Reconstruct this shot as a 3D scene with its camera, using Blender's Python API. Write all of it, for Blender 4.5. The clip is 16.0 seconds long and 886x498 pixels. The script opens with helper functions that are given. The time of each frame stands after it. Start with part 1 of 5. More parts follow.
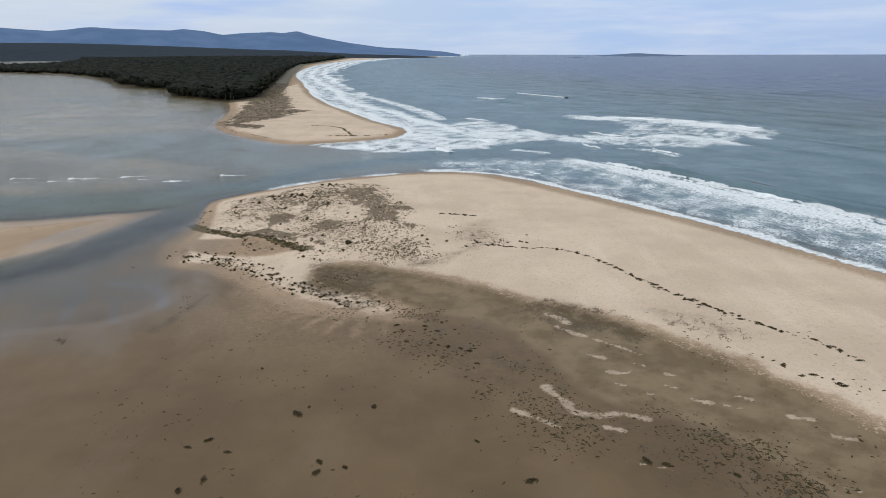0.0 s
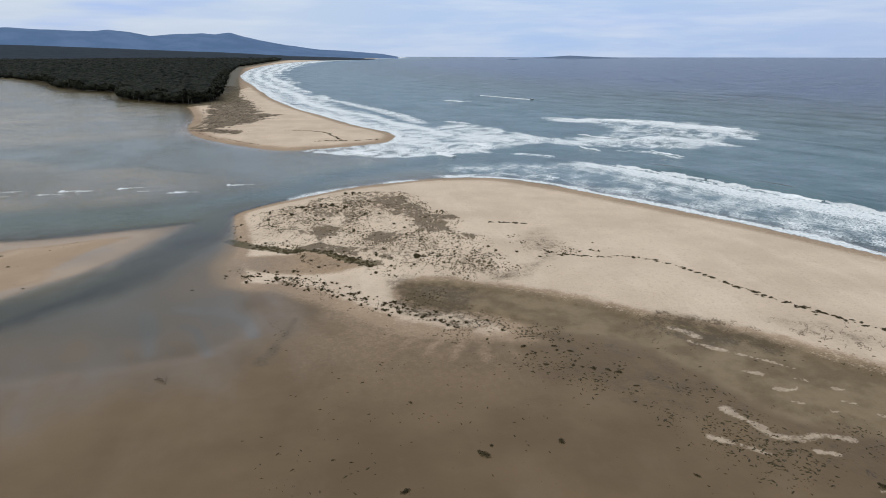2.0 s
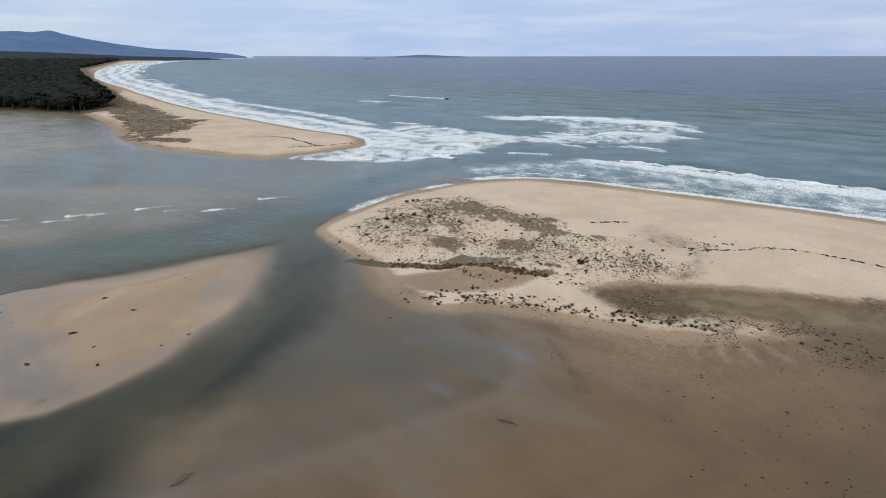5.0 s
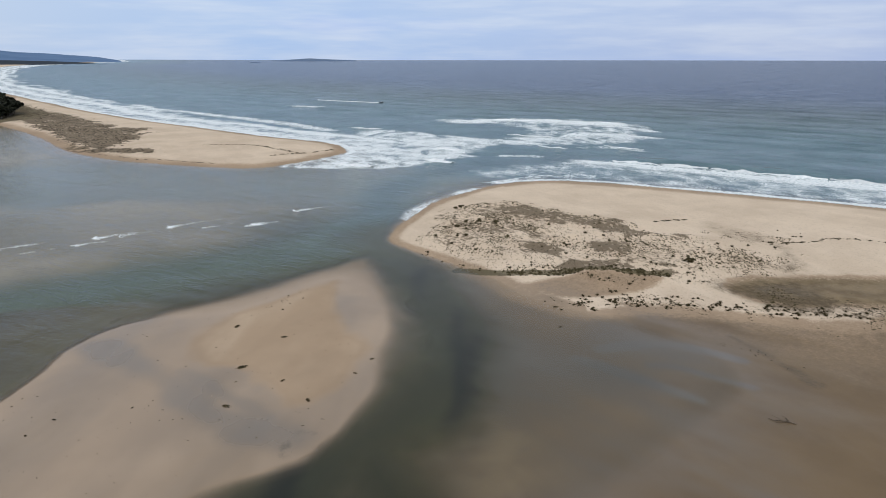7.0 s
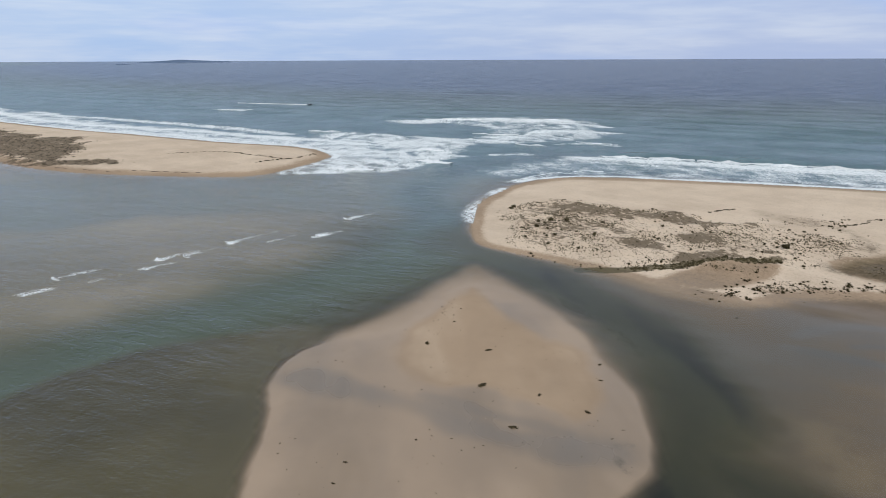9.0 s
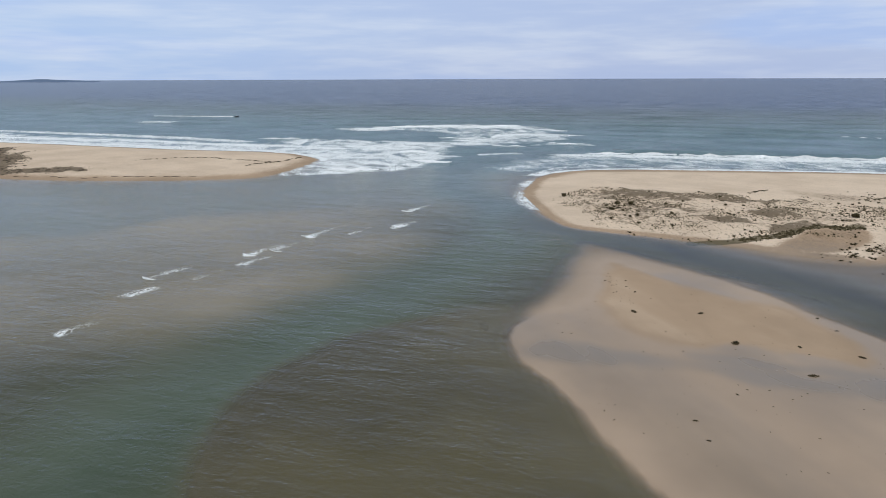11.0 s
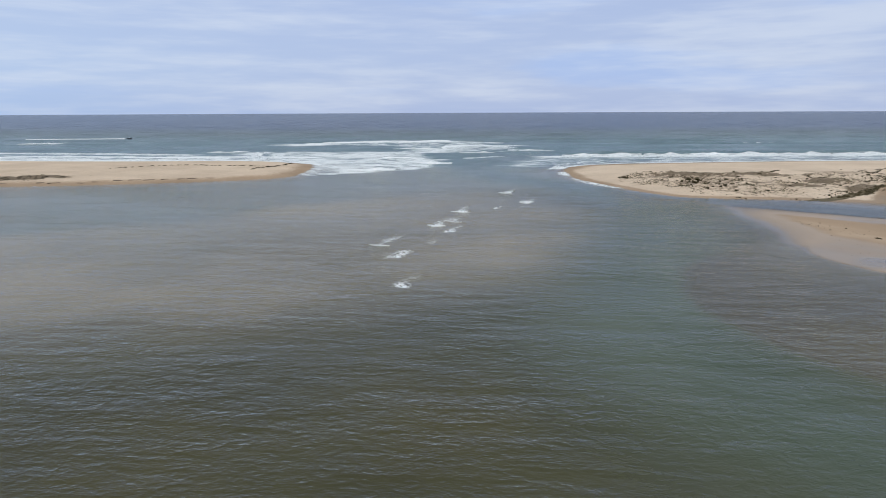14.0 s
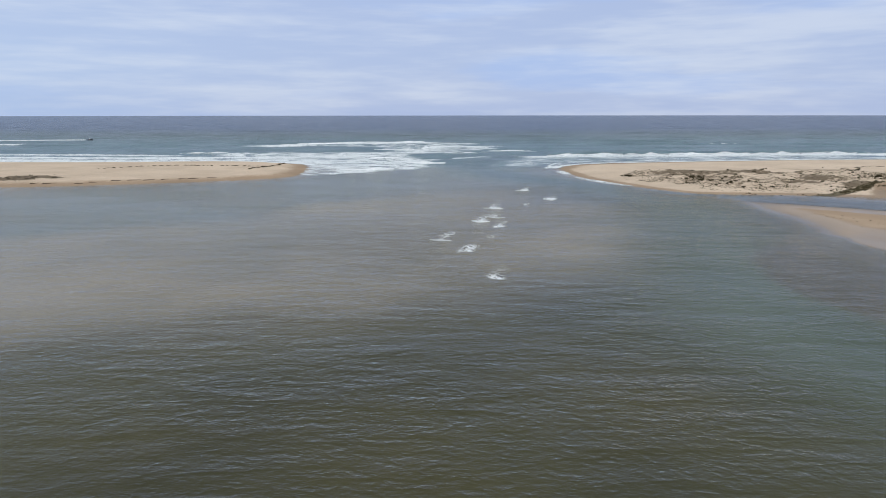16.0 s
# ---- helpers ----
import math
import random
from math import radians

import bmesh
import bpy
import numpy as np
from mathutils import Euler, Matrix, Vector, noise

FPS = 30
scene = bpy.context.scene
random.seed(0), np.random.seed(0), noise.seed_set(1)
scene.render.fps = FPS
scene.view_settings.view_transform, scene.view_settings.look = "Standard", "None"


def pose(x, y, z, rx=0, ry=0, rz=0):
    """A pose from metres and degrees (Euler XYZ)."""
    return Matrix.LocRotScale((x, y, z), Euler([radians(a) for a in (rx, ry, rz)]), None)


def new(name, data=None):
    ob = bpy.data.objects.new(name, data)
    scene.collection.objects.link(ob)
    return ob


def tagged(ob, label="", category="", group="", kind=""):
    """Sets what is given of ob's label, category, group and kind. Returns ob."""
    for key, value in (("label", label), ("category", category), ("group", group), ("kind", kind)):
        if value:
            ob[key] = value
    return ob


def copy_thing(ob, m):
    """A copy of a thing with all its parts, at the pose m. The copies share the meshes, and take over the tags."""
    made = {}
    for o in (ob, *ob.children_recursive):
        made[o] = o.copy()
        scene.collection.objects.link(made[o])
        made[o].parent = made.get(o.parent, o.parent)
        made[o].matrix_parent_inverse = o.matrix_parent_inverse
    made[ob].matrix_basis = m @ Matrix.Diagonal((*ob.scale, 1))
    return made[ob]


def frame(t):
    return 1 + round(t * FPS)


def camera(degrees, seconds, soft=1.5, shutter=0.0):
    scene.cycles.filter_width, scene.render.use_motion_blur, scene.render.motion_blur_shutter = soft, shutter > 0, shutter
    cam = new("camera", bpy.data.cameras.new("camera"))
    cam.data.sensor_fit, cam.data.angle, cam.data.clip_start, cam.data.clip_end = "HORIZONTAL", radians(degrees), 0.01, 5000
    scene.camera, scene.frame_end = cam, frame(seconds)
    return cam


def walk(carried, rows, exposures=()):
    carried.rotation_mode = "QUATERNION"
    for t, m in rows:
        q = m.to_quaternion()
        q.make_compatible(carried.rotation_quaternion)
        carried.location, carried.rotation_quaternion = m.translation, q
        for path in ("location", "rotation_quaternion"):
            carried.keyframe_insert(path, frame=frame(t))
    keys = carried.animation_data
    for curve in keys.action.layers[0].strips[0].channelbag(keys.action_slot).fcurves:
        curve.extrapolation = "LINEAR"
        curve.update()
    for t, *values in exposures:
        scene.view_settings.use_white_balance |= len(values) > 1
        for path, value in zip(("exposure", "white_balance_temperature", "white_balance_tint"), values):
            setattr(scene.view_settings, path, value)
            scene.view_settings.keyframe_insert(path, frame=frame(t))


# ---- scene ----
cam = camera(67.9, 16.0, soft=0.95)

# seconds, x, y, z, tilt, lean, turn
PATH = [
    (0.0, 0.00, 0.00, 45.00, 73.05, -0.13, 0.00),
    (0.5, -4.72, 1.60, 45.03, 73.08, -0.02, -0.93),
    (1.0, -11.57, 3.85, 45.05, 73.12, 0.06, -2.20),
    (1.5, -20.13, 6.50, 44.98, 73.18, 0.06, -3.80),
    (2.0, -29.87, 9.12, 45.05, 73.22, 0.00, -5.64),
    (2.5, -40.25, 11.60, 45.19, 73.21, -0.01, -7.64),
    (3.0, -50.69, 14.46, 45.21, 73.22, -0.01, -9.70),
    (3.5, -61.23, 17.59, 44.99, 73.33, -0.00, -11.88),
    (4.0, -71.83, 21.49, 45.07, 73.17, -0.10, -14.12),
    (4.2, -75.97, 23.35, 45.09, 73.13, -0.15, -15.02),
    (6.3, -120.34, 42.88, 45.36, 73.38, 0.18, -25.09),
    (6.5, -124.54, 45.60, 45.29, 73.40, 0.14, -26.09),
    (7.0, -134.97, 52.59, 45.06, 73.45, 0.03, -28.59),
    (7.5, -145.42, 59.76, 45.20, 73.40, 0.08, -31.20),
    (8.0, -155.60, 67.30, 45.21, 73.39, -0.02, -33.80),
    (8.5, -165.63, 75.25, 45.15, 73.39, -0.14, -36.41),
    (9.0, -175.20, 83.92, 44.90, 73.44, -0.24, -39.05),
    (9.2, -178.88, 87.36, 44.58, 73.46, -0.25, -40.11),
    (11.3, -212.32, 126.76, 34.35, 75.39, -0.24, -50.86),
    (11.5, -215.29, 130.73, 33.47, 75.57, -0.29, -51.92),
    (12.0, -222.72, 140.62, 31.27, 76.09, -0.30, -54.51),
    (12.5, -229.48, 150.71, 29.04, 76.52, -0.22, -57.04),
    (13.0, -236.09, 160.50, 26.71, 77.03, -0.24, -59.39),
    (13.5, -242.11, 170.01, 24.30, 77.55, -0.28, -61.69),
    (14.0, -247.89, 178.97, 22.18, 78.02, -0.26, -63.75),
    (14.5, -252.03, 186.21, 22.29, 78.00, -0.20, -65.40),
    (15.0, -254.54, 190.67, 22.06, 78.05, -0.33, -66.54),
    (15.5, -255.61, 193.67, 21.67, 78.15, -0.27, -67.39),
    (16.0, -256.52, 195.48, 21.07, 78.25, -0.05, -68.19),
]
walk(cam, [(t, pose(x, y, z, rx, 0, rz) @ pose(0, 0, 0, 0, 0, lean)) for t, x, y, z, rx, lean, rz in PATH],
     exposures=[(0.0, 0.0), (16.0, 0.0)])


# ---- world and sun ----
def node(tree, kind, **values):
    n = tree.nodes.new(kind)
    for key, value in values.items():
        if key in ("operation", "blend_type", "data_type", "noise_dimensions", "attribute_name", "sky_type", "sun_disc",
                   "sun_elevation", "sun_rotation", "feature", "interpolation_type", "clamp", "distribution", "normalize"):
            if key == "operation":
                n.operation = value
            elif key == "blend_type":
                n.blend_type = value
            elif key == "data_type":
                n.data_type = value
            elif key == "noise_dimensions":
                n.noise_dimensions = value
            elif key == "attribute_name":
                n.attribute_name = value
            elif key == "sky_type":
                n.sky_type = value
            elif key == "sun_disc":
                n.sun_disc = value
            elif key == "sun_elevation":
                n.sun_elevation = value
            elif key == "sun_rotation":
                n.sun_rotation = value
            elif key == "feature":
                n.feature = value
            elif key == "interpolation_type":
                n.interpolation_type = value
        else:
            slot = n.inputs[int(key[1:])] if key[0] == "i" and key[1:].isdigit() else n.inputs[key.replace("_", " ")]
            if isinstance(value, bpy.types.NodeSocket):
                tree.links.new(value, slot)
            else:
                slot.default_value = value
    return n


def rgb(r, g, b):
    return (r, g, b, 1.0)


def math_(tree, op, a, b=0.0, c=0.0):
    return node(tree, "ShaderNodeMath", operation=op, i0=a, i1=b, i2=c).outputs[0]


def ramp(tree, value, lo, hi, to_lo=0.0, to_hi=1.0):
    n = node(tree, "ShaderNodeMapRange", interpolation_type="SMOOTHSTEP", i0=value, i1=lo, i2=hi, i3=to_lo, i4=to_hi)
    return n.outputs[0]


def mix(tree, fac, a, b, how="MIX"):
    n = node(tree, "ShaderNodeMix", data_type="RGBA", blend_type=how)
    for slot, value in ((n.inputs[0], fac), (n.inputs[6], a), (n.inputs[7], b)):
        if isinstance(value, bpy.types.NodeSocket):
            tree.links.new(value, slot)
        else:
            slot.default_value = value
    return n.outputs[2]


def noise_(tree, vector, scale, detail=4.0, rough=0.55, stretch=None, turn=0.0):
    if stretch:
        m = node(tree, "ShaderNodeMapping", i0=vector)
        m.inputs["Rotation"].default_value = (0, 0, radians(turn))
        m.inputs["Scale"].default_value = stretch
        vector = m.outputs[0]
    n = node(tree, "ShaderNodeTexNoise", Vector=vector, Scale=scale, Detail=detail, Roughness=rough)
    return n.outputs[0]


SUN_HEIGHT, SUN_TURN = 48.0, 200.0
world = bpy.data.worlds.new("overcast_sky")
scene.world = world
world.use_nodes = True
wt = world.node_tree
wt.nodes.clear()
sky = node(wt, "ShaderNodeTexSky", sky_type="NISHITA", sun_disc=False, sun_elevation=radians(SUN_HEIGHT), sun_rotation=radians(SUN_TURN))
clear = node(wt, "ShaderNodeBackground", Color=sky.outputs[0], Strength=0.10)
way = node(wt, "ShaderNodeTexCoord").outputs["Generated"]
up = node(wt, "ShaderNodeSeparateXYZ", i0=way).outputs[2]
band = noise_(wt, way, 1.0, 4.0, 0.5, (2.2, 2.2, 15.0))
sheet = noise_(wt, way, 1.0, 4.0, 0.6, (4.0, 4.0, 34.0), 30.0)
low = mix(wt, ramp(wt, up, 0.0, 0.14), rgb(0.36, 0.51, 0.79), rgb(0.43, 0.535, 0.755))
low = mix(wt, ramp(wt, up, 0.17, 0.36), low, rgb(0.645, 0.685, 0.735))
west = ramp(wt, node(wt, "ShaderNodeSeparateXYZ", i0=way).outputs[0], 0.25, -0.45)
low = mix(wt, math_(wt, "MULTIPLY", west, ramp(wt, up, 0.3, 0.1)), low, rgb(0.53, 0.61, 0.735))
east = ramp(wt, node(wt, "ShaderNodeSeparateXYZ", i0=way).outputs[0], 0.25, 0.95)
low = mix(wt, math_(wt, "MULTIPLY", east, ramp(wt, up, 0.17, 0.34, 1.0, 0.0)), low, rgb(0.395, 0.485, 0.715))
open_ = math_(wt, "MULTIPLY", ramp(wt, band, 0.50, 0.66), ramp(wt, up, 0.15, 0.26, 1.0, 0.0))
open_ = math_(wt, "MULTIPLY", open_, math_(wt, "SUBTRACT", 1.0, math_(wt, "MULTIPLY", east, 0.3)))
blue = mix(wt, open_, low, rgb(0.355, 0.485, 0.795))
white = mix(wt, math_(wt, "MULTIPLY", ramp(wt, sheet, 0.36, 0.74), 0.58), blue, rgb(0.64, 0.70, 0.815))
cloud = node(wt, "ShaderNodeBackground", Color=white, Strength=1.13)
both = node(wt, "ShaderNodeMixShader", i0=0.88, i1=clear.outputs[0], i2=cloud.outputs[0])
node(wt, "ShaderNodeOutputWorld", Surface=both.outputs[0])

sun = new("sun", bpy.data.lights.new("sun", "SUN"))
sun.data.energy, sun.data.angle, sun.data.color = 1.1, radians(20), (1.0, 0.95, 0.88)
sun.matrix_world = pose(0, 0, 400, 90 - SUN_HEIGHT, 0, 180 - SUN_TURN)


# ---- materials ----
def material(name):
    m = bpy.data.materials.new(name)
    m.use_nodes = True
    m.node_tree.nodes.clear()
    return m, m.node_tree


def finish(tree, shader):
    node(tree, "ShaderNodeOutputMaterial", Surface=shader)


def attr(tree, name):
    return node(tree, "ShaderNodeAttribute", attribute_name=name).outputs["Fac"]


def place(tree):
    return node(tree, "ShaderNodeNewGeometry").outputs["Position"]


def sand_material():
    m, t = material("beach_sand")
    p = place(t)
    dry, veg, olive, speck, silty = attr(t, "dry"), attr(t, "veg"), attr(t, "olive"), attr(t, "speck"), attr(t, "grey")
    stain, crust, basin, trodden = attr(t, "stain"), attr(t, "crust"), attr(t, "basin"), attr(t, "trod")
    broad = noise_(t, p, 0.05, 4.0)
    grain = noise_(t, p, 0.9, 5.0, 0.6)
    fine = noise_(t, p, 3.0, 3.0, 0.6)
    speckle = math_(t, "SUBTRACT", math_(t, "MULTIPLY_ADD", fine, 0.55, math_(t, "MULTIPLY", grain, 0.45)), 0.5)
    # ground into speckles only where dry and wet sand meet
    blur = math_(t, "MULTIPLY", dry, math_(t, "SUBTRACT", 1.0, dry))
    d = math_(t, "MULTIPLY_ADD", math_(t, "MULTIPLY", speckle, math_(t, "MULTIPLY", blur, attr(t, "grit"))), 5.0, dry)
    dry_sand = mix(t, ramp(t, broad, 0.35, 0.65), rgb(0.680, 0.550, 0.415), rgb(0.590, 0.470, 0.350))
    drift = noise_(t, p, 0.16, 5.0, 0.6, (1.0, 0.3, 1.0))
    dry_sand = mix(t, math_(t, "MULTIPLY", ramp(t, drift, 0.48, 0.72), 0.5), dry_sand, rgb(0.74, 0.61, 0.475))
    trod = noise_(t, p, 1.6, 6.0, 0.75)
    prints = math_(t, "MULTIPLY", math_(t, "MULTIPLY", ramp(t, trod, 0.53, 0.64), trodden), 0.55)
    dry_sand = mix(t, prints, dry_sand, rgb(0.44, 0.345, 0.25))
    damp_sand = mix(t, ramp(t, broad, 0.35, 0.65), rgb(0.375, 0.272, 0.182), rgb(0.318, 0.230, 0.153))
    wet_sand = mix(t, ramp(t, broad, 0.35, 0.65), rgb(0.164, 0.111, 0.059), rgb(0.124, 0.083, 0.044))
    # streaks of sheen painted as a lighter wet-sand colour
    sheen = noise_(t, p, 0.11, 5.0, 0.6, (1.0, 0.5, 1.0))
    wet_sand = mix(t, math_(t, "MULTIPLY", ramp(t, sheen, 0.5, 0.7), 0.35), wet_sand, rgb(0.180, 0.132, 0.086))
    wet_sand = mix(t, math_(t, "MULTIPLY", ramp(t, fine, 0.62, 0.72), 0.25), wet_sand, rgb(0.105, 0.078, 0.052))
    sand = mix(t, ramp(t, d, 0.0, 0.5), wet_sand, damp_sand)
    sand = mix(t, math_(t, "MULTIPLY", basin, ramp(t, d, 0.75, 0.5)), sand, mix(t, ramp(t, noise_(t, p, 0.13, 5.0, 0.65), 0.38, 0.62), rgb(0.150, 0.107, 0.060), rgb(0.225, 0.167, 0.098)))
    sand = mix(t, ramp(t, d, 0.5, 1.0), sand, dry_sand)
    # grey of silt and of the mirrored sky, put into the base colour
    sky_silt_sand = mix(t, ramp(t, broad, 0.35, 0.65), rgb(0.112, 0.100, 0.088), rgb(0.160, 0.143, 0.126))
    sand = mix(t, math_(t, "MULTIPLY", silty, ramp(t, d, 0.9, 0.6)), sand, mix(t, ramp(t, d, 0.15, 0.5), sky_silt_sand, mix(t, 1.0, damp_sand, rgb(0.62, 0.66, 0.70), "MULTIPLY")))
    # damp organic stains, thinning out in flecks
    grit = noise_(t, p, 0.45, 6.0, 0.75, (1.0, 0.6, 1.0))
    s_ = math_(t, "ADD", stain, math_(t, "MULTIPLY", math_(t, "ADD", speckle, math_(t, "SUBTRACT", grit, 0.5)), math_(t, "MULTIPLY", stain, 3.2)))
    sand = mix(t, math_(t, "MULTIPLY", ramp(t, s_, 0.05, 0.95), 0.86), sand, mix(t, fine, rgb(0.056, 0.042, 0.024), rgb(0.118, 0.088, 0.052)))
    # salt-pale crusts
    c = math_(t, "MULTIPLY_ADD", speckle, 1.5, crust)
    sand = mix(t, math_(t, "MULTIPLY", ramp(t, c, 0.50, 0.86), 0.85), sand, mix(t, ramp(t, grain, 0.35, 0.65), rgb(0.52, 0.42, 0.31), rgb(0.36, 0.28, 0.20)))
    tuft = noise_(t, p, 1.1, 6.0, 0.75, (1.0, 0.55, 1.0))
    tuft = math_(t, "ADD", math_(t, "MULTIPLY", tuft, 0.65), math_(t, "MULTIPLY", noise_(t, p, 0.14, 5.0, 0.65, (1.0, 0.4, 1.0)), 0.35))
    tuft = math_(t, "ADD", tuft, math_(t, "MULTIPLY", math_(t, "SUBTRACT", veg, 0.5), 0.55))
    leaf = mix(t, fine, rgb(0.060, 0.044, 0.026), rgb(0.150, 0.112, 0.068))
    leaf = mix(t, olive, leaf, mix(t, fine, rgb(0.035, 0.031, 0.012), rgb(0.095, 0.082, 0.030)))
    grown = mix(t, math_(t, "MULTIPLY", ramp(t, tuft, 0.53, 0.62), 0.82), sand, leaf)
    # runners and buried stems creeping over the dune
    creep = node(t, "ShaderNodeVectorRotate", Vector=p, Angle=radians(35)).outputs[0]
    stem = math_(t, "ABSOLUTE", math_(t, "SUBTRACT", noise_(t, creep, 0.42, 4.0, 0.6, (1.0, 0.35, 1.0)), 0.5))
    stem = math_(t, "MULTIPLY", ramp(t, stem, 0.020, 0.006), math_(t, "MULTIPLY", ramp(t, veg, 0.22, 0.40), ramp(t, grain, 0.42, 0.56)))
    grown = mix(t, math_(t, "MULTIPLY", stem, 0.75), grown, rgb(0.095, 0.066, 0.040))
    dots = noise_(t, p, 1.3, 4.0, 0.7, (1.0, 0.45, 1.0))
    dots = math_(t, "ADD", dots, math_(t, "MULTIPLY", math_(t, "SUBTRACT", speck, 0.5), 0.5))
    grown = mix(t, math_(t, "MULTIPLY", ramp(t, dots, 0.55, 0.62), 0.85), grown, rgb(0.045, 0.037, 0.025))
    wetness = attr(t, "sheen")
    rough = math_(t, "MULTIPLY_ADD", wetness, -0.30, ramp(t, d, 0.0, 0.6, 0.5, 0.95))
    rough = math_(t, "MAXIMUM", rough, 0.20)
    heap = math_(t, "ADD", math_(t, "MULTIPLY", grain, 0.4), math_(t, "MULTIPLY", math_(t, "MULTIPLY", trod, trodden), 0.35))
    heap = math_(t, "ADD", heap, math_(t, "MULTIPLY", noise_(t, p, 0.35, 5.0, 0.65, (1.0, 0.6, 1.0)), 0.8))
    heap = math_(t, "ADD", heap, math_(t, "MULTIPLY", crust, 0.25))
    bump = node(t, "ShaderNodeBump", Strength=math_(t, "MULTIPLY", math_(t, "ADD", ramp(t, d, 0.45, 0.95, 0.05, 0.75), math_(t, "MULTIPLY", stain, 0.25)), ramp(t, attr(t, "sheen"), 0.0, 0.7, 1.0, 0.0)), Distance=0.8, Height=heap)
    b = node(t, "ShaderNodeBsdfPrincipled", Base_Color=grown, Roughness=rough, Normal=bump.outputs[0])
    t.links.new(math_(t, "MULTIPLY_ADD", wetness, 0.45, 0.14), b.inputs["Specular IOR Level"])
    finish(t, b.outputs[0])
    return m


def crest_lines(t, p, scale, stretch, detail=3.0):
    """Noise folded into sharp crests with round troughs, 0 to 1."""
    n = noise_(t, p, scale, detail, 0.55, stretch)
    return math_(t, "SUBTRACT", 1.0, math_(t, "MULTIPLY", math_(t, "ABSOLUTE", math_(t, "SUBTRACT", n, 0.5)), 2.6))


def water_material():
    m, t = material("sea_water")
    p = place(t)
    alpha, silt, foam, chop, off = attr(t, "cover"), attr(t, "silt"), attr(t, "foam"), attr(t, "chop"), attr(t, "off")
    patch = noise_(t, p, 0.035, 5.0, 0.6)
    teal = mix(t, ramp(t, patch, 0.35, 0.65), rgb(0.060, 0.092, 0.064), rgb(0.092, 0.128, 0.090))
    teal = mix(t, attr(t, "pale"), teal, mix(t, ramp(t, patch, 0.35, 0.65), rgb(0.078, 0.140, 0.164), rgb(0.114, 0.188, 0.212)))
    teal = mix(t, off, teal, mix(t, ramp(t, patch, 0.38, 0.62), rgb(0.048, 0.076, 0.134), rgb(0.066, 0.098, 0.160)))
    mud = mix(t, ramp(t, patch, 0.35, 0.65), rgb(0.074, 0.066, 0.027), rgb(0.040, 0.037, 0.016))
    body = mix(t, silt, teal, mud)
    body = mix(t, attr(t, "bed"), body, mix(t, ramp(t, patch, 0.35, 0.65), rgb(0.325, 0.280, 0.205), rgb(0.265, 0.236, 0.176)))
    body = mix(t, math_(t, "MULTIPLY", attr(t, "deep"), 0.95), body, rgb(0.012, 0.016, 0.013))
    heading = node(t, "ShaderNodeVectorRotate", Vector=p, Angle=radians(-22)).outputs[0]
    gust = noise_(t, heading, 0.045, 4.0, 0.6, (1.0, 0.5, 1.0))
    rough_air = math_(t, "MULTIPLY", chop, ramp(t, gust, 0.32, 0.66, 0.45, 1.15))
    wavelet = crest_lines(t, heading, 0.17, (1.0, 0.30, 1.0))
    lap = crest_lines(t, heading, 0.95, (1.0, 0.62, 1.0))
    ripple = noise_(t, heading, 2.2, 3.0, 0.6, (1.0, 0.5, 1.0))
    swell = noise_(t, heading, 0.042, 3.0, 0.45, (1.0, 0.09, 1.0))
    height = math_(t, "ADD", math_(t, "MULTIPLY", wavelet, 0.30), math_(t, "MULTIPLY", lap, 0.12))
    height = math_(t, "MULTIPLY_ADD", ripple, 0.07, height)
    height = math_(t, "MULTIPLY", height, rough_air)
    height = math_(t, "MULTIPLY_ADD", math_(t, "MULTIPLY", swell, off), 2.5, height)
    bump = node(t, "ShaderNodeBump", Strength=1.0, Distance=1.0, Height=height)
    diff = node(t, "ShaderNodeBsdfDiffuse", Color=body, Normal=bump.outputs[0])
    clear_ = node(t, "ShaderNodeBsdfTransparent")
    inner = node(t, "ShaderNodeMixShader", i0=alpha, i1=clear_.outputs[0], i2=diff.outputs[0])
    gloss = node(t, "ShaderNodeBsdfGlossy", Color=rgb(1, 1, 1), Roughness=0.10, Normal=bump.outputs[0])
    fres = node(t, "ShaderNodeFresnel", IOR=1.33, Normal=bump.outputs[0])
    # a rough sea never turns into a full mirror towards the horizon
    f0 = math_(t, "POWER", fres.outputs[0], 1.2)
    mirror = math_(t, "DIVIDE", math_(t, "MULTIPLY", f0, 1.10), math_(t, "MULTIPLY_ADD", f0, 1.2, 1.0))
    shine = math_(t, "MULTIPLY", mirror, ramp(t, alpha, 0.0, 0.35))
    top = node(t, "ShaderNodeMixShader", i0=shine, i1=inner.outputs[0], i2=gloss.outputs[0])
    # foam: solid where it is thick, torn into lace where it thins
    web = math_(t, "ABSOLUTE", math_(t, "SUBTRACT", noise_(t, p, 0.85, 5.0, 0.65), 0.5))
    web = ramp(t, web, 0.0, 0.16, 1.0, 0.0)
    torn = noise_(t, heading, 0.14, 5.0, 0.65, (1.0, 0.45, 1.0))
    f = math_(t, "MULTIPLY_ADD", math_(t, "SUBTRACT", web, 0.45), 0.42, foam)
    f = math_(t, "MULTIPLY_ADD", math_(t, "SUBTRACT", torn, 0.5), 0.85, f)
    bubbles = noise_(t, p, 0.8, 5.0, 0.7)
    froth = node(t, "ShaderNodeBsdfDiffuse", Color=mix(t, ramp(t, bubbles, 0.35, 0.62), rgb(0.60, 0.67, 0.69), rgb(0.90, 0.92, 0.92)),
                 Normal=node(t, "ShaderNodeBump", Strength=0.6, Distance=0.6, Height=bubbles).outputs[0])
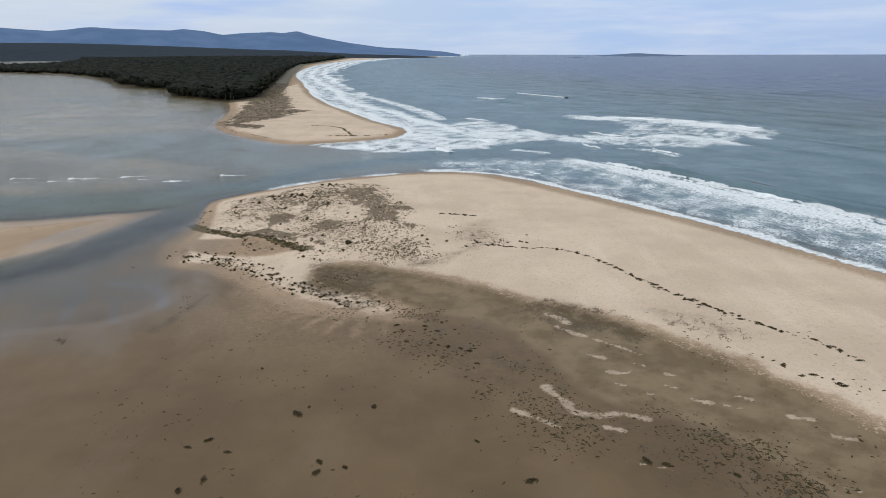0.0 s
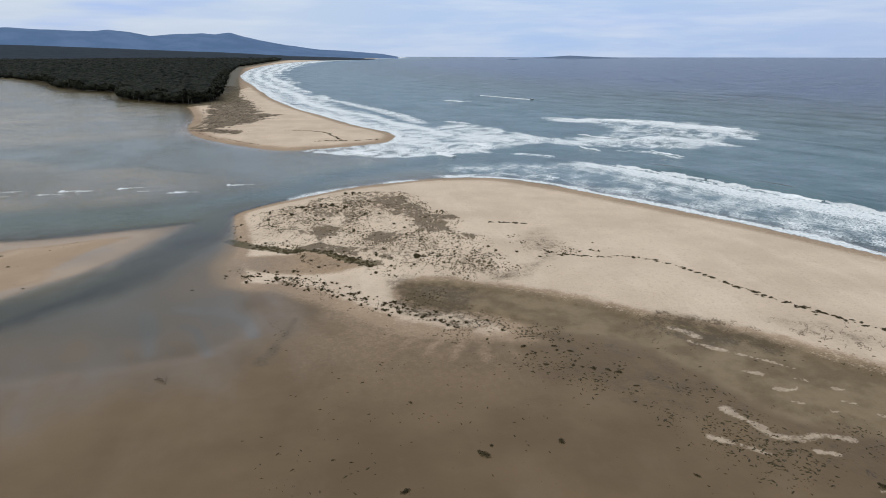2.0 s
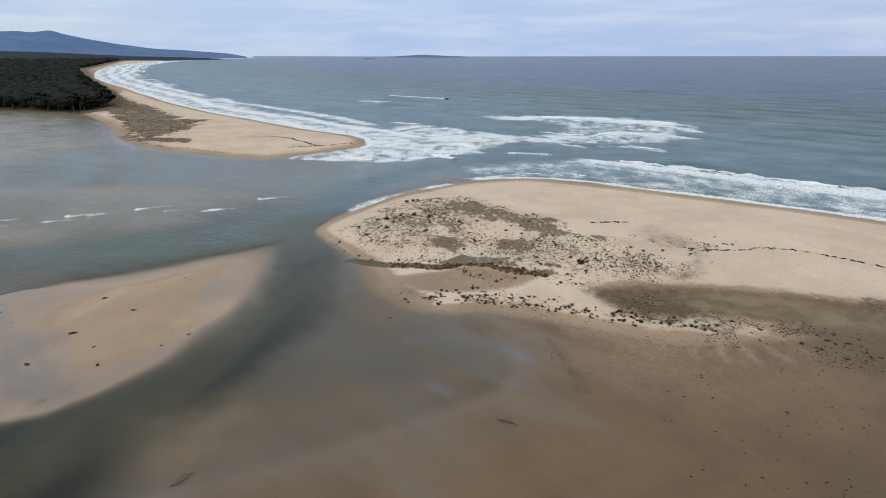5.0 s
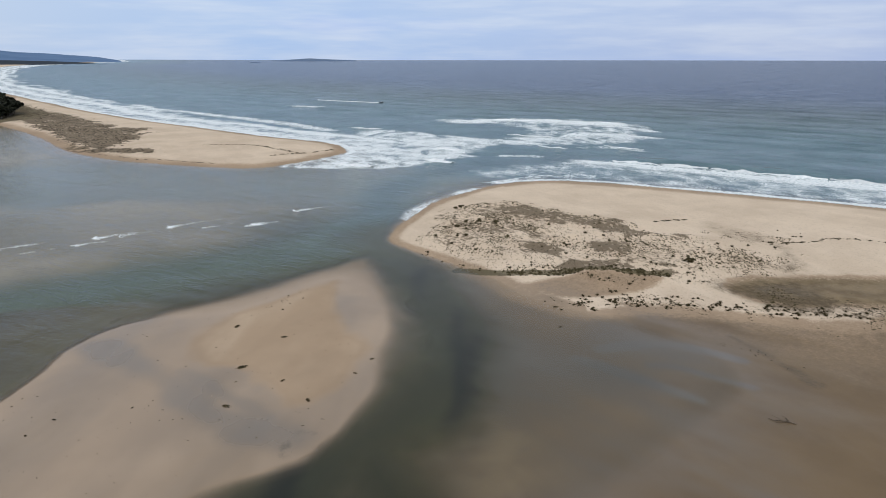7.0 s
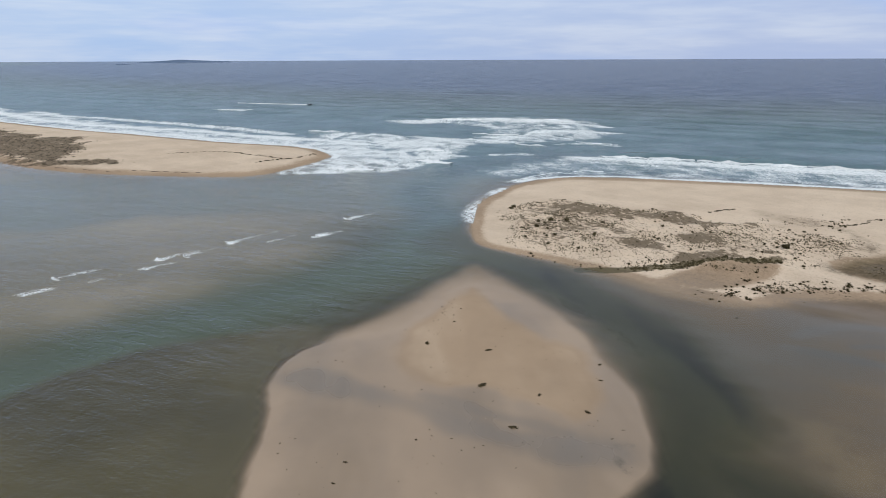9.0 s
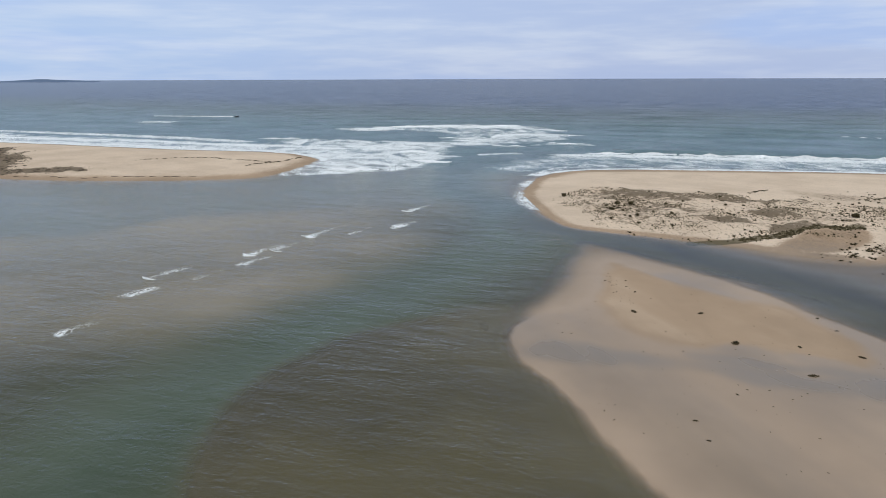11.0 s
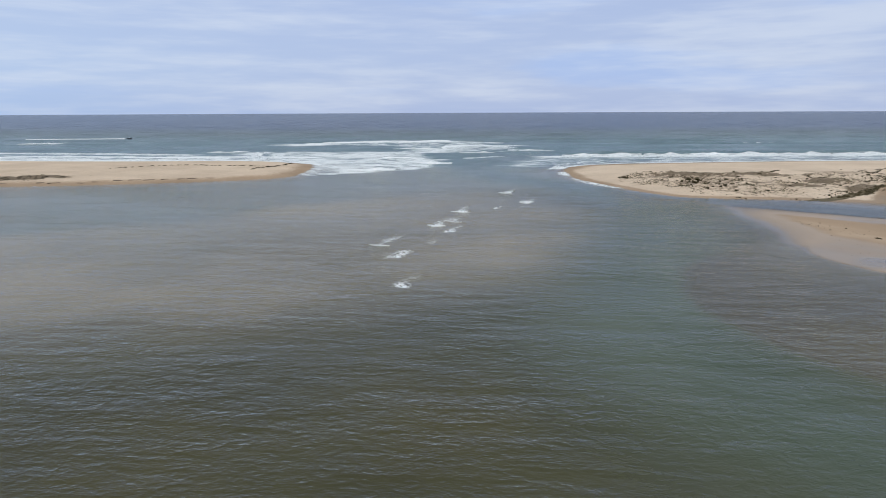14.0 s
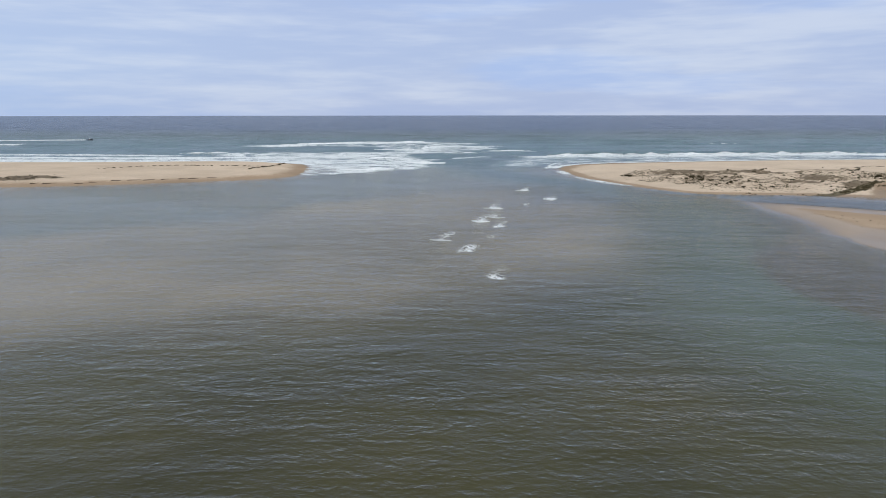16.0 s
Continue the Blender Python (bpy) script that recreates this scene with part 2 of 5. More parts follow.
    last = node(t, "ShaderNodeMixShader", i0=math_(t, "MULTIPLY", ramp(t, f, 0.44, 0.82), 0.95), i1=top.outputs[0], i2=froth.outputs[0])
    finish(t, last.outputs[0])
    return m


def plain(name, dark, light, scale, rough=0.9, bump=0.3, glow=None, stretch=None, shine=0.5):
    m, t = material(name)
    p = place(t)
    n = noise_(t, p, scale, 5.0, 0.6, stretch)
    colour = mix(t, ramp(t, n, 0.35, 0.65), rgb(*dark), rgb(*light))
    shade = math_(t, "MULTIPLY_ADD", node(t, "ShaderNodeObjectInfo").outputs["Random"], 0.3, 0.85)
    colour = mix(t, 1.0, colour, node(t, "ShaderNodeCombineXYZ", i0=shade, i1=shade, i2=shade).outputs[0], "MULTIPLY")
    b = node(t, "ShaderNodeBsdfPrincipled", Base_Color=colour, Roughness=rough)
    b.inputs["Specular IOR Level"].default_value = shine
    if bump:
        h = node(t, "ShaderNodeBump", Strength=bump, Distance=0.1, Height=noise_(t, p, scale * 4, 4.0))
        t.links.new(h.outputs[0], b.inputs["Normal"])
    # far surfaces give off this colour to stand for haze
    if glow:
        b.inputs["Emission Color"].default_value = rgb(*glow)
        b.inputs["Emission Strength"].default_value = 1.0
    finish(t, b.outputs[0])
    return m


SAND = sand_material()
WATER = water_material()
FOAM = plain("white_foam", (0.70, 0.74, 0.76), (0.86, 0.88, 0.88), 0.8, 0.9, 0.5)
# hills and far woods: haze put into the bluish colour and a glow
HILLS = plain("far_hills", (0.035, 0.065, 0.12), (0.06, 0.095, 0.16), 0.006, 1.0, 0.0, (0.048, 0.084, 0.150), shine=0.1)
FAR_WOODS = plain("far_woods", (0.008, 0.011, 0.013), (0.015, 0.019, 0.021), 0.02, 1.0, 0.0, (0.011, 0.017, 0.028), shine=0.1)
CANOPY = plain("dark_canopy", (0.006, 0.008, 0.007), (0.024, 0.027, 0.019), 0.10, 0.9, 0.4, shine=0.1)
LEAVES = plain("tree_leaves", (0.008, 0.010, 0.007), (0.030, 0.032, 0.020), 0.7, 0.8, 0.0, shine=0.1)
BARK = plain("grey_bark", (0.10, 0.085, 0.07), (0.22, 0.19, 0.16), 2.0)
SHRUB = plain("shrub_leaves", (0.034, 0.028, 0.013), (0.100, 0.080, 0.040), 3.0, 0.85, 0.0, shine=0.1)
SCRUB = plain("dry_scrub", (0.048, 0.039, 0.027), (0.125, 0.100, 0.070), 1.5, 0.9, 0.0, shine=0.1)
WEED = plain("dark_seaweed", (0.030, 0.025, 0.013), (0.088, 0.070, 0.036), 4.0, 0.6, 0.3, shine=0.1)
WOOD = plain("driftwood", (0.07, 0.055, 0.042), (0.17, 0.135, 0.10), 3.0, 0.85, 0.4, shine=0.1)
# island's blue is distance haze, painted as base colour and glow
ISLE = plain("hazy_island", (0.05, 0.07, 0.11), (0.07, 0.09, 0.13), 0.05, 1.0, 0.0, (0.05, 0.08, 0.13), shine=0.1)
SWELL = plain("wave_face", (0.016, 0.038, 0.038), (0.034, 0.064, 0.062), 0.4, 0.25, 0.3)
HULL = plain("boat_hull", (0.03, 0.035, 0.045), (0.05, 0.055, 0.065), 2.0, 0.35, 0.0)
CABIN = plain("boat_cabin", (0.55, 0.56, 0.57), (0.65, 0.66, 0.66), 2.0, 0.4, 0.0)


# ---- the lie of the land ----
RND = np.random.RandomState(7)
LATTICE = RND.rand(256, 256)


def value_noise(x, y):
    xi, yi = np.floor(x).astype(int), np.floor(y).astype(int)
    fx, fy = x - xi, y - yi
    fx, fy = fx * fx * (3 - 2 * fx), fy * fy * (3 - 2 * fy)
    a, b = LATTICE[xi & 255, yi & 255], LATTICE[(xi + 1) & 255, yi & 255]
    c, d = LATTICE[xi & 255, (yi + 1) & 255], LATTICE[(xi + 1) & 255, (yi + 1) & 255]
    return (a * (1 - fx) + b * fx) * (1 - fy) + (c * (1 - fx) + d * fx) * fy


def fbm(x, y, size, octaves=4):
    """Noise from -1 to 1 whose largest bumps are size metres wide."""
    total, weight = np.zeros_like(x), 0.0
    for k in range(octaves):
        f, w = 2.0 ** k / size, 0.55 ** k
        total += w * (value_noise(x * f + 17.3 * k, y * f + 5.1 * k) * 2 - 1)
        weight += w
    return total / weight


def step(a, b, v):
    s = np.clip((v - a) / (b - a), 0, 1)
    return s * s * (3 - 2 * s)


def spline(points, closed=False, n=5):
    p = np.array(points, float)
    k = len(p)
    out = []
    for i in range(k if closed else k - 1):
        if closed:
            a, b, c, d = p[i - 1], p[i], p[(i + 1) % k], p[(i + 2) % k]
        else:
            a, b, c, d = p[max(i - 1, 0)], p[i], p[i + 1], p[min(i + 2, k - 1)]
        for s in np.arange(n) / n:
            out.append(0.5 * (2 * b + (c - a) * s + (2 * a - 5 * b + 4 * c - d) * s * s + (3 * b - a - 3 * c + d) * s ** 3))
    if not closed:
        out.append(p[-1])
    return np.array(out)


def reach(x, y, line, closed=False, margin=1e9):
    """Distance to a line; with closed, positive inside and negative outside."""
    if x.ndim == 2:
        return reach_grid(x[0], y[:, 0], line, closed, margin)
    out = np.full(x.shape, margin, float)
    lo, hi = line.min(0) - margin, line.max(0) + margin
    near = (x > lo[0]) & (x < hi[0]) & (y > lo[1]) & (y < hi[1])
    px, py = x[near], y[near]
    best = np.full(px.shape, margin * margin if margin < 1e6 else 1e18)
    odd = np.zeros(px.shape, bool)
    ends = np.roll(line, -1, axis=0) if closed else line[1:]
    for (ax, ay), (bx, by) in zip(line, ends):
        dx, dy = bx - ax, by - ay
        size = dx * dx + dy * dy
        if size == 0:
            continue
        s = np.clip(((px - ax) * dx + (py - ay) * dy) / size, 0, 1)
        best = np.minimum(best, (px - ax - s * dx) ** 2 + (py - ay - s * dy) ** 2)
        if closed and ay != by:
            odd ^= ((ay > py) != (by > py)) & (px < dx * (py - ay) / dy + ax)
    d = np.sqrt(best)
    if closed:
        d = np.where(odd, d, -d)
        out[:] = -margin
    out[near] = d
    return out


def reach_grid(xs, ys, line, closed, margin):
    """The same on a grid: exact near the line, drawn between coarse steps far from it."""
    near = min(margin, 130.0)
    best = np.full((len(ys), len(xs)), float(near * near))
    odd = np.zeros(best.shape, bool)
    ends = np.roll(line, -1, axis=0) if closed else line[1:]
    for (ax, ay), (bx, by) in zip(line, ends):
        dx, dy = bx - ax, by - ay
        size = dx * dx + dy * dy
        if size == 0:
            continue
        i0, i1 = np.searchsorted(xs, (min(ax, bx) - near, max(ax, bx) + near))
        j0, j1 = np.searchsorted(ys, (min(ay, by) - near, max(ay, by) + near))
        if i1 > i0 and j1 > j0:
            px, py = xs[None, i0:i1] - ax, ys[j0:j1, None] - ay
            s = np.clip((px * dx + py * dy) / size, 0, 1)
            np.minimum(best[j0:j1, i0:i1], (px - s * dx) ** 2 + (py - s * dy) ** 2, out=best[j0:j1, i0:i1])
        if closed and ay != by:
            j0, j1 = np.searchsorted(ys, (min(ay, by), max(ay, by)))
            edge = dx * (ys[j0:j1] - ay) / dy + ax
            odd[j0:j1] ^= xs[None, :] < edge[:, None]
    d = np.sqrt(best)
    if margin > near:
        cx, cy = np.append(xs[:-1:8], xs[-1]), np.append(ys[:-1:8], ys[-1])
        gx_, gy_ = np.meshgrid(cx, cy)
        rough = np.abs(reach(gx_.ravel(), gy_.ravel(), line, False if not closed else True, margin)).reshape(gx_.shape)
        wide = np.array([np.interp(xs, cx, row) for row in rough])
        k = np.clip(np.searchsorted(cy, ys) - 1, 0, len(cy) - 2)
        w = ((ys - cy[k]) / (cy[k + 1] - cy[k]))[:, None]
        wide = wide[k] * (1 - w) + wide[k + 1] * w
        d = np.where(d < near - 1, d, np.maximum(wide, near - 1))
    return np.where(odd, d, -d) if closed else d


# waterline of the near spit on the ocean side, from the far end of the beach to the inlet
BEACH_A = [(420, -600), (210, -160), (137, 30), (110, 88), (92, 127), (75, 161), (54, 195), (41, 215), (29, 231), (15, 244), (0, 247.5)]
# round its tip and back along the side channel
TIP_A = [(-18, 243), (-40, 232), (-56, 217), (-66, 206), (-70.5, 198), (-69, 187), (-66, 175), (-63.5, 162), (-63, 150), (-60, 141)]
# the edge of the wet flat
FLAT_EDGE = [(-54, 128), (-52, 115), (-58, 105), (-72, 101), (-90, 97), (-108, 92), (-135, 60), (-170, -60), (-200, -600)]
# far spit: inlet side, lake side, woods' shore
LAKE_B = [(-22, 362), (-26, 350), (-37, 341), (-58, 329), (-75, 326), (-90, 337), (-106, 354), (-121, 373), (-134, 397), (-144, 428),
          (-154, 480), (-172, 545), (-194, 600), (-229, 631), (-279, 678), (-319, 774), (-367, 809), (-425, 874), (-503, 1018),
          (-710, 1250), (-876, 1347), (-1400, 1480), (-2600, 1600), (-6000, 1700)]
COAST_B = [(90, 6000), (50, 4300), (-200, 3600), (-330, 3000), (-370, 2400), (-345, 1800), (-281, 1310), (-200, 958), (-137, 700),
           (-98, 570), (-70, 497), (-47, 436), (-26, 395), (-20, 374)]
LAGOON = [(-1180, 1760), (-1120, 1950), (-1329, 2500), (-1590, 2950), (-2099, 3250), (-4000, 3300), (-6000, 3200), (-6000, 2000), (-2500, 1850)]
BAR = [(-91, 178), (-102, 175), (-113, 170.5), (-126, 171.5), (-132, 171), (-139, 166), (-144, 159), (-150, 151), (-155, 142), (-162, 128),
       (-175, 108), (-165, 92), (-148, 104), (-133, 116), (-122, 117.5), (-116, 119), (-110, 124), (-104, 130), (-99, 139), (-94, 149), (-91, 157), (-89, 169)]
# the sand drowned just past its point
BAR_FOOT = [(-80, 190), (-92, 186), (-106, 180), (-120, 175), (-131, 174), (-118, 166), (-100, 170), (-92, 158), (-88, 150), (-86, 165), (-81, 178)]
BAR_DRY = [(-93, 176), (-98, 162), (-100, 151), (-101, 142), (-107, 134), (-112, 130), (-116, 130), (-117, 135), (-119, 142), (-123, 148), (-123, 155), (-117, 165), (-104, 171)]
SHOAL = [(-126, 178), (-137, 184), (-148, 186.5), (-161, 187), (-171, 184), (-180, 178), (-186, 170), (-195, 158), (-215, 130), (-190, 100), (-150, 120), (-135, 160)]
DRY_EDGE = [(-57, 139), (-48, 136), (-38, 128), (-30, 119), (-24, 113), (-15, 110.5), (-9, 110.5), (-12, 114), (-17, 118), (-22, 119.5), (-26, 124),
            (-27, 131), (-25, 135), (-18, 136.5), (-10, 132.5), (-3, 128.5), (8, 121.5), (18, 113), (23, 110), (30, 104.5), (35, 99), (44, 89), (51, 79), (55, 70), (80, 20), (160, -160), (330, -600)]
RIVER_CHANNEL = [(60, 285), (0, 285), (-45, 255), (-62, 225), (-88, 202), (-125, 197), (-157, 192), (-178, 187), (-192, 178), (-203, 166), (-228, 140), (-300, 60)]
SIDE_CHANNEL = [(-70, 204), (-75, 185), (-79, 166), (-82, 152), (-87, 136), (-96, 126), (-105, 121), (-113, 117.5), (-121, 114), (-138, 101), (-175, 75)]
SIDE_BRANCH = [(-110, 118), (-111, 111), (-111, 104), (-118, 90)]
DUNE = [(-66, 187), (-58, 201), (-41, 221), (-24, 218), (-16, 200), (-9, 180), (-8, 163), (-2, 152), (-5, 141), (-15, 136), (-25, 137),
        (-34, 139), (-41, 145), (-51, 156), (-62, 165), (-66, 171)]
MATS = [
    [(-33, 203), (-24, 207), (-16, 190), (-10, 174), (-12, 162), (-19, 172), (-25, 186), (-33, 193)],
    [(-49, 178), (-40, 181), (-37, 172), (-42, 164), (-49, 168)],
    [(-36, 169), (-29, 172), (-23, 165), (-29, 160), (-36, 163)],
    [(-48, 160), (-38, 160), (-33, 153), (-32, 145), (-37, 148), (-44, 155)],
    [(-12, 147), (-4, 146), (-1, 138), (-8, 136)],
    [(6, 165), (13, 160), (14, 150), (6, 151)],
    [(-25, 126), (-14, 120), (-12, 114), (-20, 116)],
    [(17, 113), (28, 106), (36, 97), (33, 94), (23, 101), (14, 109)],
    [(37, 107), (45, 104), (49, 97), (43, 99)],
    [(-110, 500), (-100, 496), (-108, 445), (-127, 410), (-141, 424), (-152, 500), (-172, 600), (-200, 780), (-230, 960), (-190, 800), (-140, 620)],
    [(-137, 432), (-128, 420), (-103, 390), (-108, 384), (-126, 393), (-140, 412)],
]
BASIN = [(-26, 133), (-18, 136), (-10, 132), (-3, 128), (8, 121), (18, 112), (30, 104), (44, 89), (54, 71), (62, 50), (50, 40), (40, 58), (36, 66), (33, 71),
         (27, 74), (22, 77), (18, 83), (15, 92), (11, 100), (6, 105), (-2, 108), (-9, 113), (-16, 118), (-20, 118)]
# dark, damp hollows of the basin, and the grey slope below it
STAINS = [[(-27, 134), (-21, 136), (-13, 131), (-14, 122), (-16, 117), (-22, 117), (-27, 125)], [(18, 112), (24, 110), (31, 103), (36, 97), (30, 96), (22, 101), (19, 106)],
          [(36, 109), (42, 107), (48, 99), (44, 99), (38, 104)], [(5, 166), (11, 172), (14, 166), (11, 156), (5, 154)], [(0, 139), (5, 146), (9, 148), (4, 139), (-4, 134), (-8, 134)],
          [(-10, 131), (0, 125), (8, 120), (6, 117), (-4, 122)]]
GREY_SLOPE = [(-17, 115), (-9, 112), (-1, 108), (7, 104), (12, 98), (16, 90), (19, 82), (24, 76), (33, 71), (38, 62), (46, 48), (30, 42), (22, 57), (13, 72), (3, 84), (-4, 96), (-10, 107)]
BAR_STREAM = [(-137, 163), (-133, 155), (-129.5, 147), (-128, 139), (-123, 130), (-118, 124)]
BAR_RILL = [(-127, 148), (-123, 138), (-119, 129)]
STRIP = [(-67, 170), (-60, 163), (-52, 157.5), (-45, 153), (-38, 148.5), (-32, 145)]
MUD_POND = [(-60, 155), (-50, 153.5), (-42, 149.5), (-34, 144), (-40, 141), (-50, 142.5), (-58, 146)]
DEBRIS = [(-60, 141), (-48, 138), (-36, 128), (-27, 120), (-17, 112), (-8, 106), (-2, 97), (5, 87), (9, 82), (15, 73), (20, 67), (27, 62), (36, 50)]
DEBRIS_RIGHT = [(26, 78), (33, 71), (37, 64), (40, 57), (46, 45)]
PALE = [[(14, 81), (15, 79), (16, 77), (17, 74.5), (20, 74), (23, 74), (25.5, 73)], [(9, 75), (12, 73), (14, 71)], [(19, 101.5), (22, 98.5), (26, 95), (30, 91)], [(18, 107), (20, 105), (21, 103)],
        [(24, 85.5), (26, 85), (27, 85.5)], [(30.3, 81.5), (31.7, 80.8)], [(33, 77.5), (35, 76.7)], [(39, 78.5), (41, 77.5)], [(44, 73.5), (46, 72.5)], [(27.5, 79.3), (29, 78.7)], [(42.3, 59.5), (44, 58.5)],
        [(37, 76), (39, 75.2)], [(28, 88), (29.5, 87)], [(22, 91), (24, 90)], [(24, 82), (25, 81.5)], [(20, 71), (22, 70.3)], [(22, 63.5), (25, 62.5)], [(31.5, 85), (33, 84.3)], [(47, 69), (49, 68)]]
WOODS_EDGE = spline([(-178, 640), (-190, 606), (-229, 637), (-276, 684), (-312, 776), (-362, 815), (-420, 882), (-498, 1026), (-600, 1150), (-706, 1262), (-872, 1360)], n=9)
SAND_EDGE = spline([(-178, 640), (-188, 700), (-225, 893), (-305, 1311), (-400, 1878)], n=9)
WOODS = np.vstack([WOODS_EDGE, [(-1400, 1490), (-2600, 1610), (-4300, 1700), (-4000, 3300), (-470, 3300)], SAND_EDGE[::-1]])
# crests that are breaking, with the reach of the foam that they push shoreward
CRESTS = [([(63, 273), (69, 264), (85, 236), (97, 209), (110, 187), (119, 168), (137, 130), (160, 80), (240, -90)], 15, 1.0), ([(108, 456), (124, 456), (141, 453), (162, 420), (184, 392)], 26, 0.95),
          ([(76, 345), (100, 350), (122, 356), (146, 334)], 22, 0.85), ([(166, 384), (171, 366), (170, 346)], 10, 0.9), ([(-6, 392), (12, 410), (30, 428)], 16, 0.8), ([(16, 372), (41, 372), (68, 356)], 14, 0.8),
          ([(-30, 330), (-6, 322), (22, 318)], 12, 0.75), ([(88, 310), (100, 300), (104, 288)], 7, 0.7), ([(-90, 700), (-60, 640), (-30, 560), (-10, 500), (2, 450)], 14, 0.8),
          ([(20, 447), (30, 437)], 6, 0.8), ([(36, 650), (52, 622)], 7, 0.8), ([(-4, 253), (20, 254), (36, 244)], 6, 0.8), ([(34, 306), (44, 300), (48, 292)], 5, 0.7), ([(234, 195), (238, 178)], 3, 0.8)]
# long swells further out
SWELLS = [[(96, 540), (136, 470), (170, 405), (194, 327), (225, 223), (245, 135), (262, 20)], [(150, 640), (196, 520), (236, 400), (264, 241), (292, 110), (300, 0)], [(77, 268), (95, 240), (110, 210), (128, 178), (152, 120)],
          [(230, 720), (300, 520), (352, 300), (380, 100)], [(40, 640), (80, 560), (108, 470)], [(300, 900), (400, 600), (470, 300), (500, 60)]]
OUTER_FOAM = [(112, 460), (150, 448), (188, 412), (186, 362), (150, 335), (122, 312), (70, 322), (56, 350), (100, 380)]
MID_FOAM = [(-20, 372), (10, 400), (30, 426), (45, 395), (62, 352), (40, 325), (26, 318), (-13, 299), (-40, 306), (-64, 322), (-44, 333), (-27, 346)]

# broad pale sandbank under the river
BANK = [(-225, 262), (-196, 228), (-168, 212), (-130, 213), (-95, 227), (-72, 241), (-88, 262), (-140, 285), (-200, 320), (-330, 350), (-330, 290)]
FILM = [(-62, 146), (-54, 128), (-51, 115), (-57, 104), (-72, 100), (-90, 96), (-108, 91), (-135, 60), (-160, 70), (-117, 109), (-101, 118),
        (-91, 130), (-83, 150), (-76, 166), (-68, 165)]
# small breakers on the river's shoals: centre, breadth, trail
RIPS = [(-118, 239, 6, 17), (-100, 230, 4, 10), (-82, 242, 5, 13), (-141, 231, 6, 14), (-157, 236, 5, 10), (-152, 229, 5, 8), (-130, 235, 6, 9),
        (-164, 229, 6, 10), (-97, 231.5, 3, 6), (-178, 220, 7, 9), (-136, 236, 5, 12), (-110, 233, 4, 9)]

LAND_A = spline(BEACH_A + TIP_A + FLAT_EDGE, True)
DRY_A = spline(BEACH_A + TIP_A + DRY_EDGE, True)
LAND_B = np.vstack([spline(LAKE_B), spline(COAST_B)])
OCEAN = np.vstack([spline(BEACH_A), spline([(-20, 300), (-24, 350)]), spline(COAST_B)[::-1], np.array([(6500, 6500), (6500, -6000)])])


